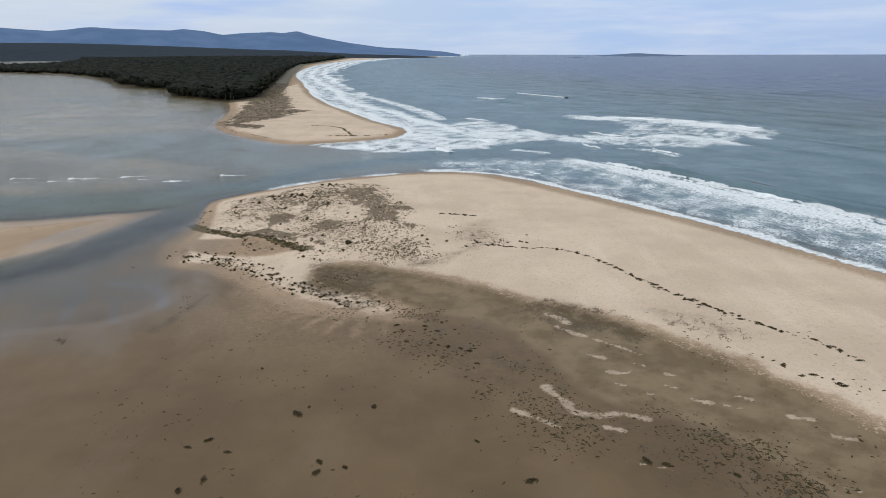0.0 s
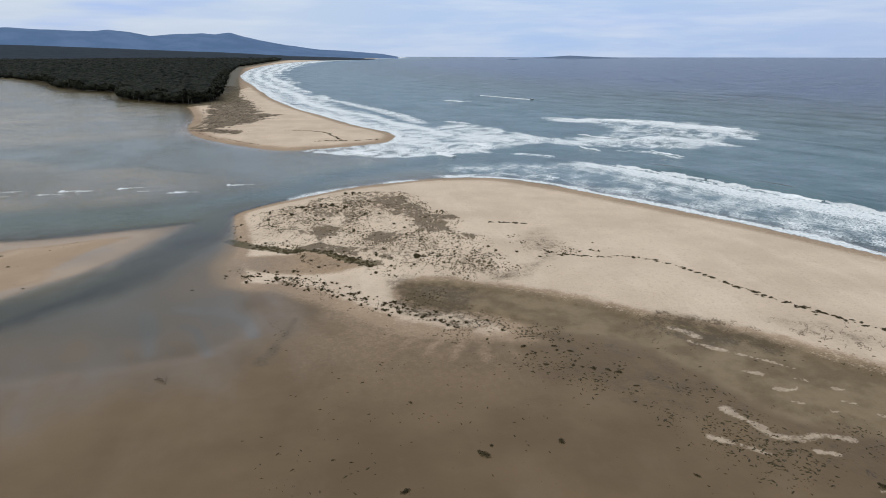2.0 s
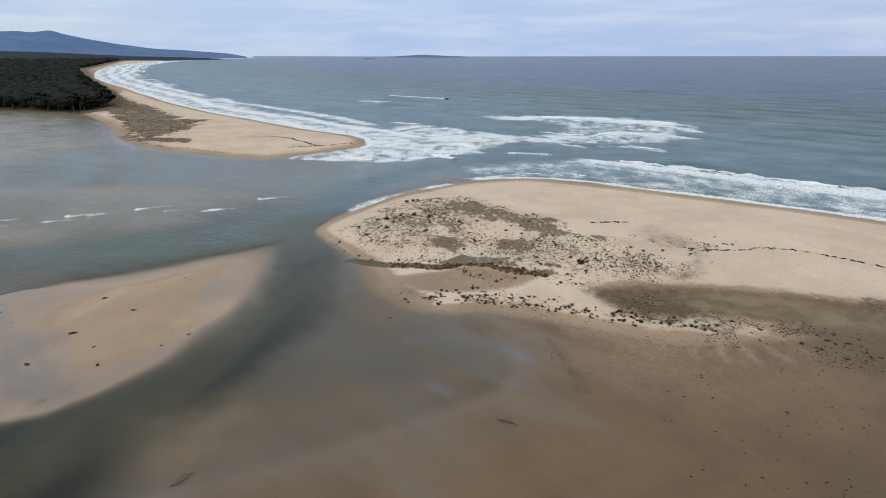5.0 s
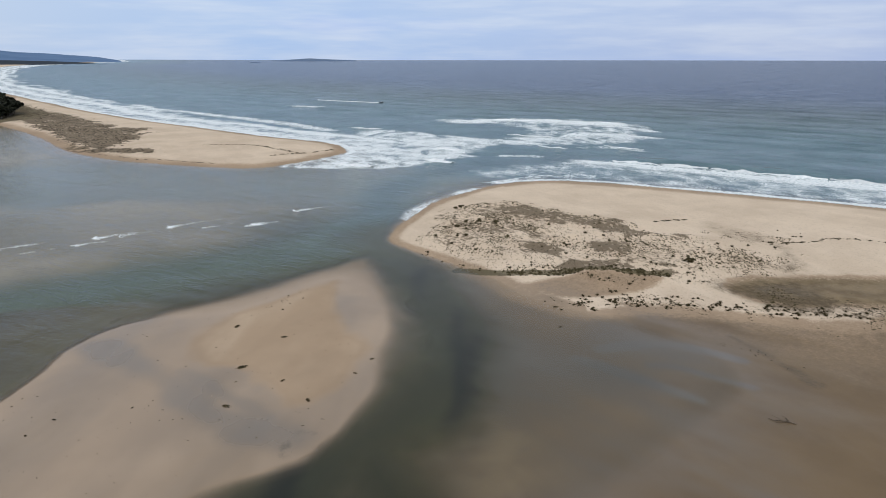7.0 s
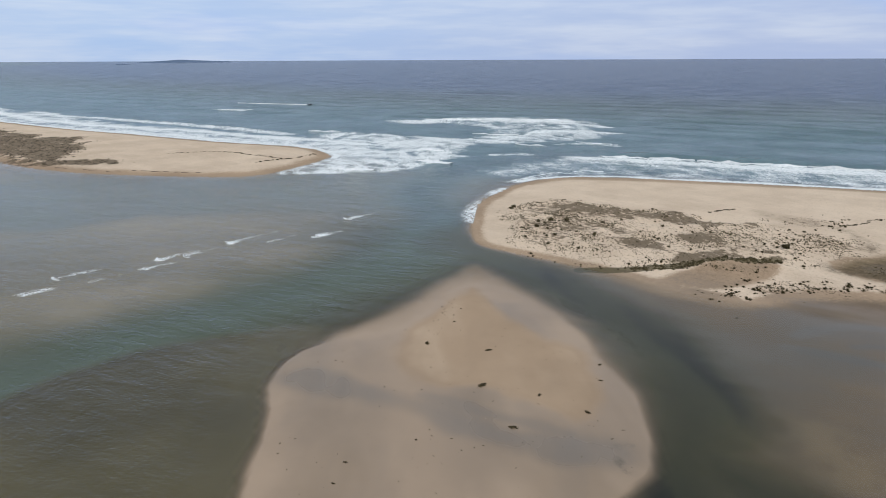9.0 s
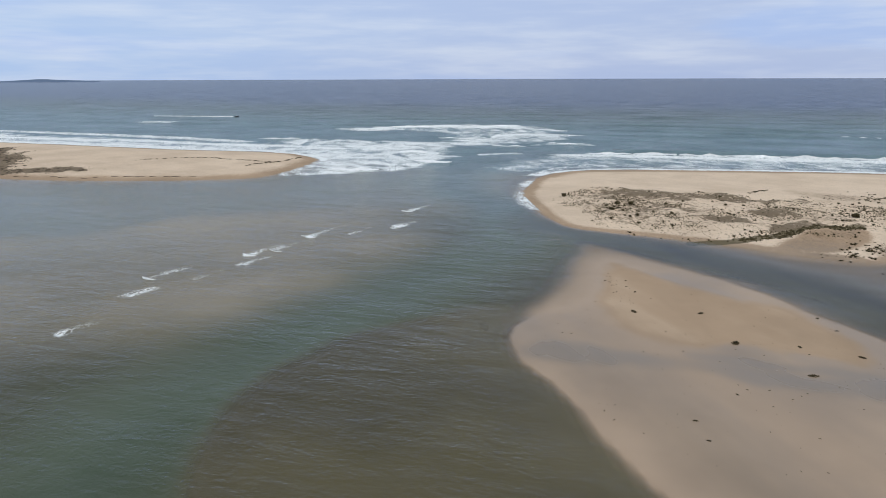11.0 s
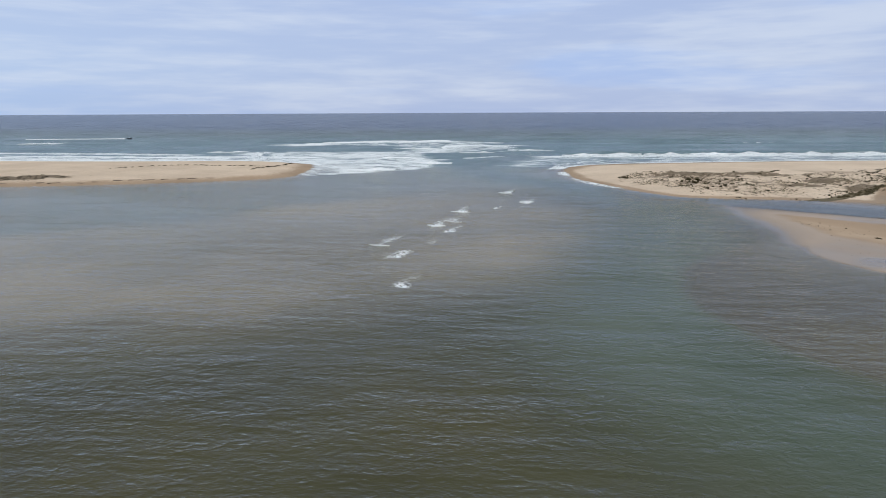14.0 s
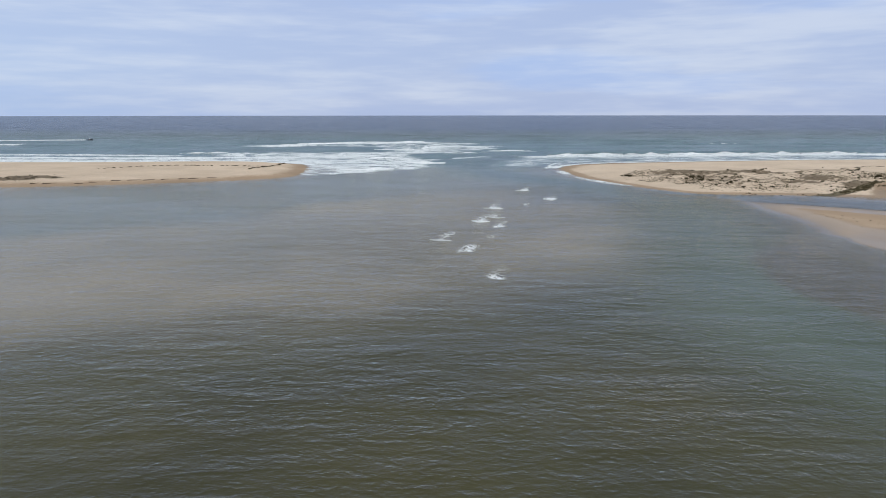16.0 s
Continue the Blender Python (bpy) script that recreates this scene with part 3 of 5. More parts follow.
def lie(x, y):
    """Height of ground, and the looks of ground and water, at places x, y."""
    f = {}
    a = reach(x, y, LAND_A, True)
    b = reach(x, y, LAND_B, True) + fbm(x, y, 60, 3) * 2 * step(500, 900, y)
    lagoon = reach(x, y, spline(LAGOON, True), True)
    bar = reach(x, y, spline(BAR, True, 3), True) + fbm(x, y, 14, 4) * 1.6
    dry = reach(x, y, DRY_A, True, 80)
    ocean = step(-12, 12, reach(x, y, OCEAN, True))
    wave = fbm(x, y, 9, 4)
    broad = fbm(x, y, 40, 4)
    land = np.maximum(np.maximum(a, bar), np.minimum(b, -lagoon))
    out = np.maximum(-land, 0)
    # water depth
    deep = 0.75 * (1 - ocean) + 6.0 * ocean + 0.25 * broad * (1 - ocean)
    lake = step(300, 420, y - 0.35 * (x + 120)) * (1 - ocean)
    deep = deep + lake * 0.8
    depth = deep * (1 - np.exp(-out * 0.11 / deep))
    streak = fbm(x * 0.9 + y * 0.5, y * 0.25 - x * 0.45, 8, 4)
    film = step(-9, 8, reach(x, y, spline(FILM, True), True, 40) + 5 * streak)
    depth = depth * (1 - film) + (0.03 * step(0, 3, out) + 0.11 * step(0, 16, out + 8 * streak) + 0.12 * (1 - np.exp(-out / 14))) * film
    river = reach(x, y, spline(RIVER_CHANNEL), margin=120)
    depth += 1.9 * np.exp(-(river / 13) ** 2) * step(0, 10, out)
    shoal = step(-1.6, 2.2, reach(x, y, spline(SHOAL, True), True, 40) + broad * 2 + wave)
    depth = depth * (1 - shoal) + (0.75 + 0.1 * broad) * shoal * step(0, 2.0, out)
    foot = step(-5, 4, reach(x, y, spline(BAR_FOOT, True), True, 40) + 3 * fbm(x, y, 10, 4))
    depth = depth * (1 - 0.86 * foot)
    side = reach(x, y, spline(SIDE_CHANNEL), margin=80)
    side = np.minimum(side, 2 + reach(x, y, spline(SIDE_BRANCH), margin=80))
    side = np.maximum(side + 2.6 * streak + 1.5 * wave, 0)
    depth = depth + (0.8 + 0.3 * wave) * np.exp(-(side / 6.0) ** 2) * step(0, 2.5, out) * (1 - 0.9 * foot)
    # height of dry ground
    near_a = np.clip(a, 0, 60)
    flat = 0.06 * step(0, 2.5, a) + 0.006 * near_a + 0.02 * streak * step(2, 6, a)
    rise = step(-1, 16, dry + wave * 1.5)
    dune = reach(x, y, spline(DUNE, True), True, 40)
    hummock = step(-7, 6, dune + 5 * wave)
    high = flat + rise * (0.55 + 0.25 * broad + hummock * 1.35 * (0.40 + 0.55 * np.maximum(wave, -0.5) + 0.45 * fbm(x, y, 3.4, 2) + 0.5 * (0.4 - np.abs(fbm(x + 3 * wave, y * 0.7, 7.0, 3)))))
    up_b = 0.10 * np.clip(b, 0, 9) + 0.25 * step(10, 40, b) * (1 + wave) + 1.2 * step(60, 400, b)
    up_bar = 0.030 * np.clip(bar, 0, 8) + 0.03 * streak
    h = np.where(a > 0, high, -depth)
    h = np.where((b > 0) & (lagoon < 0), up_b, h)
    h = np.where(bar > 0, up_bar, h)
    f["h"] = h
    # ground looks
    fine = fbm(x, y, 3.0, 3)
    mud = step(-1.5, 1.5, reach(x, y, spline(MUD_POND, True), True, 30) + wave)
    inland = dry + 2.6 * wave + 1.0 * fine + 1.5 * broad * (x > -28)
    brink = np.where(ocean > 0.05, 9.0, 4.5)
    dry_look = step(-3.0, 3.0, inland) * (0.52 + 0.48 * step(0.2, 1.0, (a + 1.5 * broad) / brink)) * (1 - 0.62 * mud) * (0.95 + 0.06 * broad)
    pan = reach(x, y, spline(BASIN, True), True, 40) + 1.3 * wave + 0.6 * fine
    basin = step(-2.0, 2.0, pan) * (1 - step(-1.5, 2.5, inland))
    dry_look = np.maximum(dry_look, (0.20 + 0.14 * broad + 0.05 * fine) * basin)
    stain = np.zeros_like(x)
    for k, line in enumerate(STAINS):
        inside = reach(x, y, spline(line, True), True, 30)
        stain = np.maximum(stain, (0.85, 0.85, 0.4, 0.42, 0.6, 0.5)[k] * step(-4.0, 3.0, inside + 3.0 * wave + 1.2 * fine) * (0.75 + 0.35 * fine))
    slope = reach(x, y, spline(GREY_SLOPE, True), True, 40)
    slope = step(-0.8, 0.8, pan * -1 + 0.5) * step(-9, 3, slope + 4 * wave)
    stain = np.maximum(stain, slope * (0.29 + 0.3 * wave + 0.25 * fine))
    debris = reach(x, y, spline(DEBRIS), margin=40)
    turn = np.arctan2(y - 121, x + 12)
    away = np.hypot(y - 121, x + 12)
    fan = step(9, 13, away) * step(30, 18, away) * step(-2.9, -2.5, turn) * step(-0.9, -1.3, turn) * (0.5 + 0.5 * np.sin(turn * 30 + 2.4 * wave + 0.10 * away))
    dry_look = np.maximum(dry_look, 0.34 * fan * (1 - slope))
    stain = np.maximum(stain, 0.24 * step(9, 13, away) * step(30, 18, away) * (1 - fan) * step(-2.6, -2.0, turn) * step(-0.9, -1.3, turn))
    vein = fbm((x * 0.77 + y * 0.64) * 0.28, (y * 0.77 - x * 0.64), 5, 4)
    silk = fbm((x * 0.55 + y * 0.83) * 0.25, (y * 0.55 - x * 0.83), 9, 4)
    pool = step(4.2, 0.8, reach(x, y, spline(BAR_STREAM), margin=30) + 2.0 * wave + 1.5 * silk)
    pool = np.maximum(pool, 0.8 * step(2.0, 0.3, reach(x, y, spline(BAR_RILL), margin=30) + 1.2 * wave))
    crown = step(-1.6, 1.8, reach(x, y, spline(BAR_DRY, True), True, 40) + wave * 1.6 + 2.2 * silk)
    dry_bar = (0.33 + 0.20 * silk + 0.07 * broad) * step(-14, -1.0, bar) + 0.27 * crown - 0.10 * pool - 0.06 * step(0.1, 0.4, silk) * crown
    dry_bar = np.maximum(dry_bar, 0.40 * foot)
    on_bar = step(-14, -4, bar)
    dry_b = (0.50 + 0.45 * step(1, 9, b + 2 * wave)) * (0.94 + 0.06 * broad)
    dry_look = np.where(b > -6, dry_b, np.where(bar > -15, np.maximum(dry_bar, 0), dry_look))
    dry_look = np.maximum(dry_look, 0.55 * step(-9, -2, a) * step(-9, -1, dry) * (b < -6) * (1 - 0.7 * mud))
    dry_look = np.maximum(dry_look, (0.26 + 0.10 * broad + 0.08 * streak) * step(62, 122, y + 0.3 * x) * (1 - mud) * (1 - slope) * step(-8, 18, a + 14 * streak))
    # shade at the woods' foot, put into the dryness as darker sand
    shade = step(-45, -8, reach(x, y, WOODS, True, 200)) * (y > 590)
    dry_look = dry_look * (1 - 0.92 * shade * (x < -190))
    crust = np.zeros_like(x)
    for k, line in enumerate(PALE):
        w = (1.3, 1.0, 0.8, 0.9)[k] if k < 4 else 0.62
        crust = np.maximum(crust, step(w * 1.5, 0.0, reach(x, y, spline(line), margin=20) + 0.9 * fbm(x, y, 2.4, 3)))
    dry_look = np.maximum(dry_look, 0.9 * step(5.5, 1.5, debris + 2 * wave) * step(100, 112, y) * step(0.15, -0.15, fbm(x, y, 6, 3) - 0.2))
    lobe = step(-5, 4, reach(x, y, spline([(-109, 115), (-103, 118.5), (-98, 119), (-91, 112), (-95, 100), (-110, 103)], True), True, 20) + 1.2 * streak + wave)
    dry_look = np.maximum(dry_look, 0.12 * lobe * (bar < 0))
    slick = np.zeros_like(x)
    for line in ([(-64, 117), (-61, 114), (-57, 105)], [(-67, 125), (-56, 121), (-51, 111)], [(-72, 124), (-69, 116), (-66, 106)]):
        slick = np.maximum(slick, step(1.9, 0.5, reach(x, y, spline(line), margin=20) + 0.9 * wave))
    dry_look = dry_look * (1 - 0.9 * slick)
    thin = reach(x, y, spline(FILM, True), True, 45)
    # where that silt and mirrored-sky grey lies: slicks, film, pools on the bar
    f["grey"] = np.clip(0.8 * slick + (1 - lobe) * (1 - on_bar) * np.clip(step(-14, 6, thin + 11 * streak) * (0.40 + 0.8 * streak), 0, 1) + on_bar * (0.40 * pool + 0.12 * step(0.05, 0.5, vein)), 0, 1)
    spots = step(5, 2, np.hypot(x + 118, (y - 122) * 1.3) + 3 * wave) * step(0.0, 0.25, fbm(x, y, 4, 3))
    stain = np.maximum(stain, 0.55 * spots * (bar > 0))
    stain = np.maximum(stain, 0.5 * step(1.5, 0.3, reach(x, y, spline([(-45, 118), (-46, 111), (-48.5, 101)]), margin=10) + wave * 1.2))
    f["stain"], f["crust"], f["basin"] = np.clip(stain, 0, 1), crust, np.clip(np.maximum(basin, 0.7 * lobe), 0, 1)
    f["trod"] = step(0.55, 0.85, dry_look) * (1 - on_bar)
    f["grit"] = 1 - on_bar
    f["sheen"] = np.clip(on_bar * (1 - crown) * 1.15 + (1 - on_bar) * step(-22, 4, thin + 14 * streak) * 0.5, 0, 1.6)
    f["dry"] = np.clip(dry_look, 0, 1)
    veg = hummock * np.clip(0.47 + 0.30 * broad, 0.2, 0.75)
    for k, line in enumerate(MATS):
        d = reach(x, y, spline(line, True), True, 60)
        strength = (0.74, 0.78, 0.78, 0.80, 0.60, 0.52, 0.62, 0.62, 0.52, 0.78, 0.86)[k]
        veg = np.maximum(veg, strength * step(-5.5, 4.5, d + wave * 9 + 5 * fbm(x, y, 3.5, 2)))
    strip = step(2.2, 0.9, reach(x, y, spline(STRIP), margin=30) + wave * 1.0)
    veg = np.maximum(veg, 0.97 * strip)
    wood = step(-32, -14, reach(x, y, WOODS, True, 200)) * (y > 560)
    veg = np.maximum(veg, wood)
    f["veg"], f["olive"] = np.clip(veg, 0, 1), np.maximum(strip, wood)
    speck = 0.50 * step(7, 1, debris + wave * 4) * step(-0.3, 0.4, wave + broad) + 0.42 * step(5, 1, reach(x, y, spline(DEBRIS_RIGHT), margin=40) + wave * 3)
    speck = np.maximum(speck, 0.30 * (a > 8) * (dry < 0) * step(130, 60, y) * step(-0.4, 0.4, broad))
    speck = np.maximum(speck, 0.36 * step(5, 1, reach(x, y, spline(LAKE_B[2:13]), margin=30)) * (b > 3))
    f["speck"] = np.clip(speck, 0, 0.62)
    # water looks
    murk = np.where(ocean > 0.5, 1.6, 2.0 - 0.9 * film * step(3, 14, side))
    f["cover"] = 1 - np.exp(-np.maximum(-h, 0) * murk)
    f["silt"] = (1 - ocean) * (0.80 + 0.25 * broad) * (1 - 0.85 * np.exp(-(river / 12.0) ** 2)) * step(300, 225, y + 0.25 * (x + 120))
    f["silt"] = np.clip(np.maximum.reduce([f["silt"], 0.95 * shoal, 0.6 * film, (0.42 + 0.25 * broad) * lake, 0.75 * np.exp(-(side / 14) ** 2)]), 0, 1)
    thread = fbm(x * 0.86 - y * 0.5 + 2 * wave, (x * 0.5 + y * 0.86) * 0.16, 7, 4)
    sandbank = step(-14, 14, reach(x, y, spline(BANK, True), True, 60) + 8 * broad)
    f["bed"] = np.clip(np.maximum(0.85 * sandbank * (0.85 + 0.4 * broad), np.maximum(0.72 * lake * (1 + 0.35 * broad), 0.38 * step(225, 265, y + 0.3 * (x + 120)))) * (1 - 0.9 * np.exp(-(river / 12) ** 2)) + 0.11 * shoal * (1 + broad), 0, 1) * (1 - ocean)
    f["deep"] = np.clip(np.exp(-(side / 7.2) ** 2) * (0.62 + 0.9 * step(-0.15, 0.30, thread)) * step(196, 168, y) + 0.25 * np.exp(-(river / 11) ** 2), 0, 1)
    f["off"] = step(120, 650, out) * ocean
    f["chop"] = np.clip(1 - 0.25 * lake - 0.88 * film - 0.75 * np.exp(-(side / 12) ** 2) - 0.5 * foot - 0.3 * step(12, 2, out) * (1 - ocean), 0.08, 1) + 1.1 * ocean * step(10, 60, out)
    f["pale"] = np.clip(ocean * step(420, 120, out) + (1 - ocean) * step(205, 250, y + 0.3 * (x + 120)) * 0.75, 0, 1)
    swash = step(3.2, 0.4, np.abs(out - 2.4 - 2.2 * fbm(x, y, 22, 3)) + wave * 1.2) * step(0.02, 0.4, ocean) * (out > 0)
    to_beach = reach(x, y, spline(BEACH_A), margin=200)
    lace = fbm(x * 0.5 + y * 0.87, (y * 0.5 - x * 0.87) * 2.2, 9, 4)
    surf = (0.42 + 0.22 * lace + 0.1 * broad) * step(56, 44, to_beach) * (out > 0) * ocean * step(300, 265, y)
    for line, width, power in CRESTS:
        s_line = spline(line, n=6)
        d = reach(x, y, s_line, margin=70)
        ahead = reach(x + 0.88 * 4, y + 0.47 * 4, s_line, margin=70) - d
        d = d + 1.6 * wave + 0.8 * fine
        shoreward = step(2.4, -2.4, ahead)
        body = power * (1.02 - 0.55 * np.clip(d / width, 0, 1) + 0.22 * lace) * step(width * 1.3, width * 0.75, d + 3 * lace)
        surf = np.maximum(surf, (shoreward * body + (1 - shoreward) * power * step(1.5, 0.2, d)) * (out > 0))
    db = reach(x, y, spline(COAST_B), margin=400)
    wide = 42 + 0.05 * np.clip(y - 500, 0, 1500)
    lines = 0.5 + 0.5 * np.sin(db * 2 * np.pi / 23 + 3.0 * fbm(x, y, 70, 3))
    surf_b = step(1.20, 0.70, db / wide + 0.3 * broad) * (0.50 + 0.34 * lines ** 2 + 0.22 * lace) * ocean * step(350, 380, y)
    outer = step(-10, 10, reach(x, y, spline(OUTER_FOAM, True), True, 60) + 9 * broad) * (0.48 + 0.32 * lace + 0.1 * wave)
    mid = step(-8, 5, reach(x, y, spline(MID_FOAM, True), True, 60) + 8 * broad) * (0.58 + 0.34 * lace + 0.15 * wave)
    tip = (0.62 + 0.4 * wave) * step(7, 1, reach(x, y, spline(TIP_A[:3]), margin=30)) * (out > 0)
    rips = np.zeros_like(x)
    for cx0, cy0, breadth, trail in RIPS:
        u, v = (x - cx0) * 0.985 + (y - cy0) * 0.17, (y - cy0) * 0.985 - (x - cx0) * 0.17
        fade = np.clip(1 - u / (trail * 1.5), 0, 1) * step(-0.8, 0.5, u)
        rips = np.maximum(rips, (0.16 + 0.54 * fade ** 1.5) * step(0.0, 0.12, fade) * step(breadth * 0.5, 0.2, np.abs(v - 1.2 * wave)) * (0.9 + 0.5 * fine))
    f["foam"] = np.clip(np.maximum.reduce([1.0 * swash, surf, surf_b, outer, mid, tip, rips]), 0, 1)
    # swell in the open sea
    along = (x * 0.88 + y * 0.47)
    far = step(60, 160, out) * ocean * step(1600, 700, out)
    f["wave"] = far * 0.45 * np.sin(along * 2 * np.pi / 38 + 2.4 * fbm(x, y, 140, 3)) * (0.5 + 0.8 * fbm(x, y, 90, 2))
    for k, line in enumerate(SWELLS):
        d = reach(x, y, spline(line, n=6), margin=40) + 1.5 * fbm(x, y, 30, 2)
        f["wave"] += (0.9, 0.8, 1.3, 0.7, 0.7, 0.6)[k] * np.exp(-(d / 3.2) ** 2) * (0.55 + 0.9 * np.clip(fbm(x, y, 60, 2), -0.5, 0.6)) * (out > 12)
    f["wave"] += 0.25 * ocean * step(20, 60, out) * fbm(x, y, 16, 3) * step(900, 300, out)
    bank = step(34, 8, np.hypot((x + 140) * 0.42, y - 230 - 0.12 * (x + 140)))
    f["wave"] += (1 - ocean) * step(1, 14, out) * (1 - film) * (0.05 + 0.16 * bank) * (0.5 - np.abs(fbm((x * 0.94 + y * 0.34), (y * 0.94 - x * 0.34) * 0.30, 9, 3))) * f["chop"]
    return f


def ticks(zones, far, grow):
    """Grid lines: zones of (from, to, step) end to end, then ever wider steps out to far."""
    core = np.concatenate([np.arange(lo, hi - size * 0.3, size) for lo, hi, size in zones] + [[zones[-1][1]]])
    ends = []
    for start, size, way in ((zones[0][0], zones[0][2], -1), (zones[-1][1], zones[-1][2], 1)):
        p, s, side = start, size, []
        while abs(p) < far:
            s *= grow
            p += s * way
            side.append(p)
        ends.append(side)
    return np.array(ends[0][::-1] + core.tolist() + ends[1])


def sheet_mesh(name, xs, ys, z, keep, looks, mat):
    nx, ny = len(xs), len(ys)
    x, y = np.meshgrid(xs, ys)
    index = np.arange(nx * ny).reshape(ny, nx)
    quads = np.stack([index[:-1, :-1], index[:-1, 1:], index[1:, 1:], index[1:, :-1]], -1).reshape(-1, 4)
    if keep is not None:
        quads = quads[keep.ravel()[quads].any(1)]
    used = np.zeros(nx * ny, bool)
    used[quads.ravel()] = True
    order = np.cumsum(used) - 1
    quads = order[quads]
    me = bpy.data.meshes.new(name)
    me.vertices.add(int(used.sum()))
    me.vertices.foreach_set("co", np.stack([x.ravel(), y.ravel(), z.ravel()], 1)[used].astype(np.float32).ravel())
    me.loops.add(quads.size)
    me.loops.foreach_set("vertex_index", quads.astype(np.int32).ravel())
    me.polygons.add(len(quads))
    me.polygons.foreach_set("loop_start", np.arange(0, quads.size, 4, dtype=np.int32))
    me.update(calc_edges=True)
    me.shade_smooth()
    for key, value in looks.items():
        me.attributes.new(key, "FLOAT", "POINT").data.foreach_set("value", value.ravel()[used].astype(np.float32))
    me.materials.append(mat)
    return new(name, me)


def sunk(x, y):
    """The roundness of the earth, out at sea."""
    return 5.0 * ((x + 120) ** 2 + (y - 120) ** 2) / 5600 ** 2 * step(0, 1500, x)


gx = ticks([(-230, -165, 1.6), (-165, 70, 0.6), (70, 150, 1.5)], 5600, 1.05)
gy = ticks([(32, 46, 1.0), (46, 226, 0.6), (226, 320, 1.8), (320, 640, 2.6)], 5600, 1.05)
GX, GY = np.meshgrid(gx, gy)
land = lie(GX, GY)
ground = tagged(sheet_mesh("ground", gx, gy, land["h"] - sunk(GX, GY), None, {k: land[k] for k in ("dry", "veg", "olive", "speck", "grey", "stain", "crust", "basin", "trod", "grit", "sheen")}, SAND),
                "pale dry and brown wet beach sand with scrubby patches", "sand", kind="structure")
wx = ticks([(-330, -280, 2.2), (-280, 200, 1.3), (200, 330, 2.0)], 5600, 1.045)
wy = ticks([(70, 100, 2.5), (100, 330, 1.3), (330, 480, 1.8), (480, 700, 3.0)], 5600, 1.03)
WX, WY = np.meshgrid(wx, wy)
sea = lie(WX, WY)
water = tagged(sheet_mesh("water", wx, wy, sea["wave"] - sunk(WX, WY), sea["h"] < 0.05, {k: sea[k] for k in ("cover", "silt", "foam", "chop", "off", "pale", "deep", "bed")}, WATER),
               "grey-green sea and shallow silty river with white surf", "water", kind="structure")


# ---- distance ----
def mesh_from(name, verts, faces, mat, smooth=False):
    me = bpy.data.meshes.new(name)
    me.from_pydata([tuple(v) for v in verts], [], [tuple(int(i) for i in f) for f in faces])
    me.materials.append(mat)
    if smooth:
        me.shade_smooth()
    me.update()
    return me


def ridge(name, start, end, count, radius, depth, profile, rough, mat, label, category):
    """A range of hills along an arc round the spit; start and end in degrees left of north."""
    rows = 9
    verts, faces = [], []
    for i in range(count + 1):
        s = i / count
        turn = radians(start + (end - start) * s)
        top = profile(start + (end - start) * s)
        for j in range(rows):
            u = j / (rows - 1)
            r = radius - depth * (1 - u)
            x, y = -math.sin(turn) * r, math.cos(turn) * r
            lump = float(fbm(np.array([x]), np.array([y]), 420.0, 4)[0]) * rough
            z = -3 + (top + 3) * math.sin(u * math.pi / 2) ** 1.3 + lump * math.sin(u * math.pi) + lump * 0.6 * u
            verts.append((x, y, z))
    for i in range(count):
        for j in range(rows - 1):
            a = i * rows + j
            faces.append((a, a + rows, a + rows + 1, a + 1))
    return tagged(new(name, mesh_from(name, verts, faces, mat, True)), label, category, kind="structure")


def hill_profile(turn):
    turns = [-1.7, -0.3, 2.0, 4.8, 7.6, 9.4, 10.8, 11.8, 13.0, 13.9, 16.1, 17.6, 19.0, 20.5, 21.5, 23.5, 25.4, 26.9, 28.0, 29.5, 31.2, 32.5, 38, 48, 60, 80]
    tops = [3, 21, 36, 52, 83, 109, 135, 160, 149, 156, 148, 137, 158, 171, 160, 166, 171, 176, 165, 151, 159, 167, 175, 160, 130, 80]
    return float(np.interp(turn, turns, tops))


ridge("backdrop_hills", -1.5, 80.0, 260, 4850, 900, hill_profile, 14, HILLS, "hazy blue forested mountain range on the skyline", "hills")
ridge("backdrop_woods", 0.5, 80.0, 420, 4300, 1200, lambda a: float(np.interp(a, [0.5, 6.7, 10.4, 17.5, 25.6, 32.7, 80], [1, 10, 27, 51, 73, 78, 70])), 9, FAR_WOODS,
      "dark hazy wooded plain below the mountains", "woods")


def island(name, x, y, length, width, height, label):
    verts, faces = [(x, y, height)], []
    rings, around = 7, 40
    turn = math.atan2(-x, y)
    for j in range(1, rings + 1):
        for i in range(around):
            a = 2 * math.pi * i / around
            r = j / rings
            px, py = math.cos(a) * r * length / 2, math.sin(a) * r * width / 2
            n = float(fbm(np.array([px + x]), np.array([py * 2.0]), length * 0.25, 4)[0])
            z = height * (1 - r ** 2.6) * (0.85 + 0.5 * n) - (14 if j == rings else 4 * r)
            verts.append((x + px * math.cos(turn) - py * math.sin(turn), y + px * math.sin(turn) + py * math.cos(turn), z))
    for i in range(around):
        faces.append((0, 1 + i, 1 + (i + 1) % around))
    for j in range(rings - 1):
        for i in range(around):
            a, b = 1 + j * around + i, 1 + j * around + (i + 1) % around
            faces.append((a, a + around, b + around, b))
    return tagged(new(name, mesh_from(name, verts, faces, ISLE, True)), label, "island")


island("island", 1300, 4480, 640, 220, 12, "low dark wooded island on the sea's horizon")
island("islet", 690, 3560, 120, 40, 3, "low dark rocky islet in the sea")


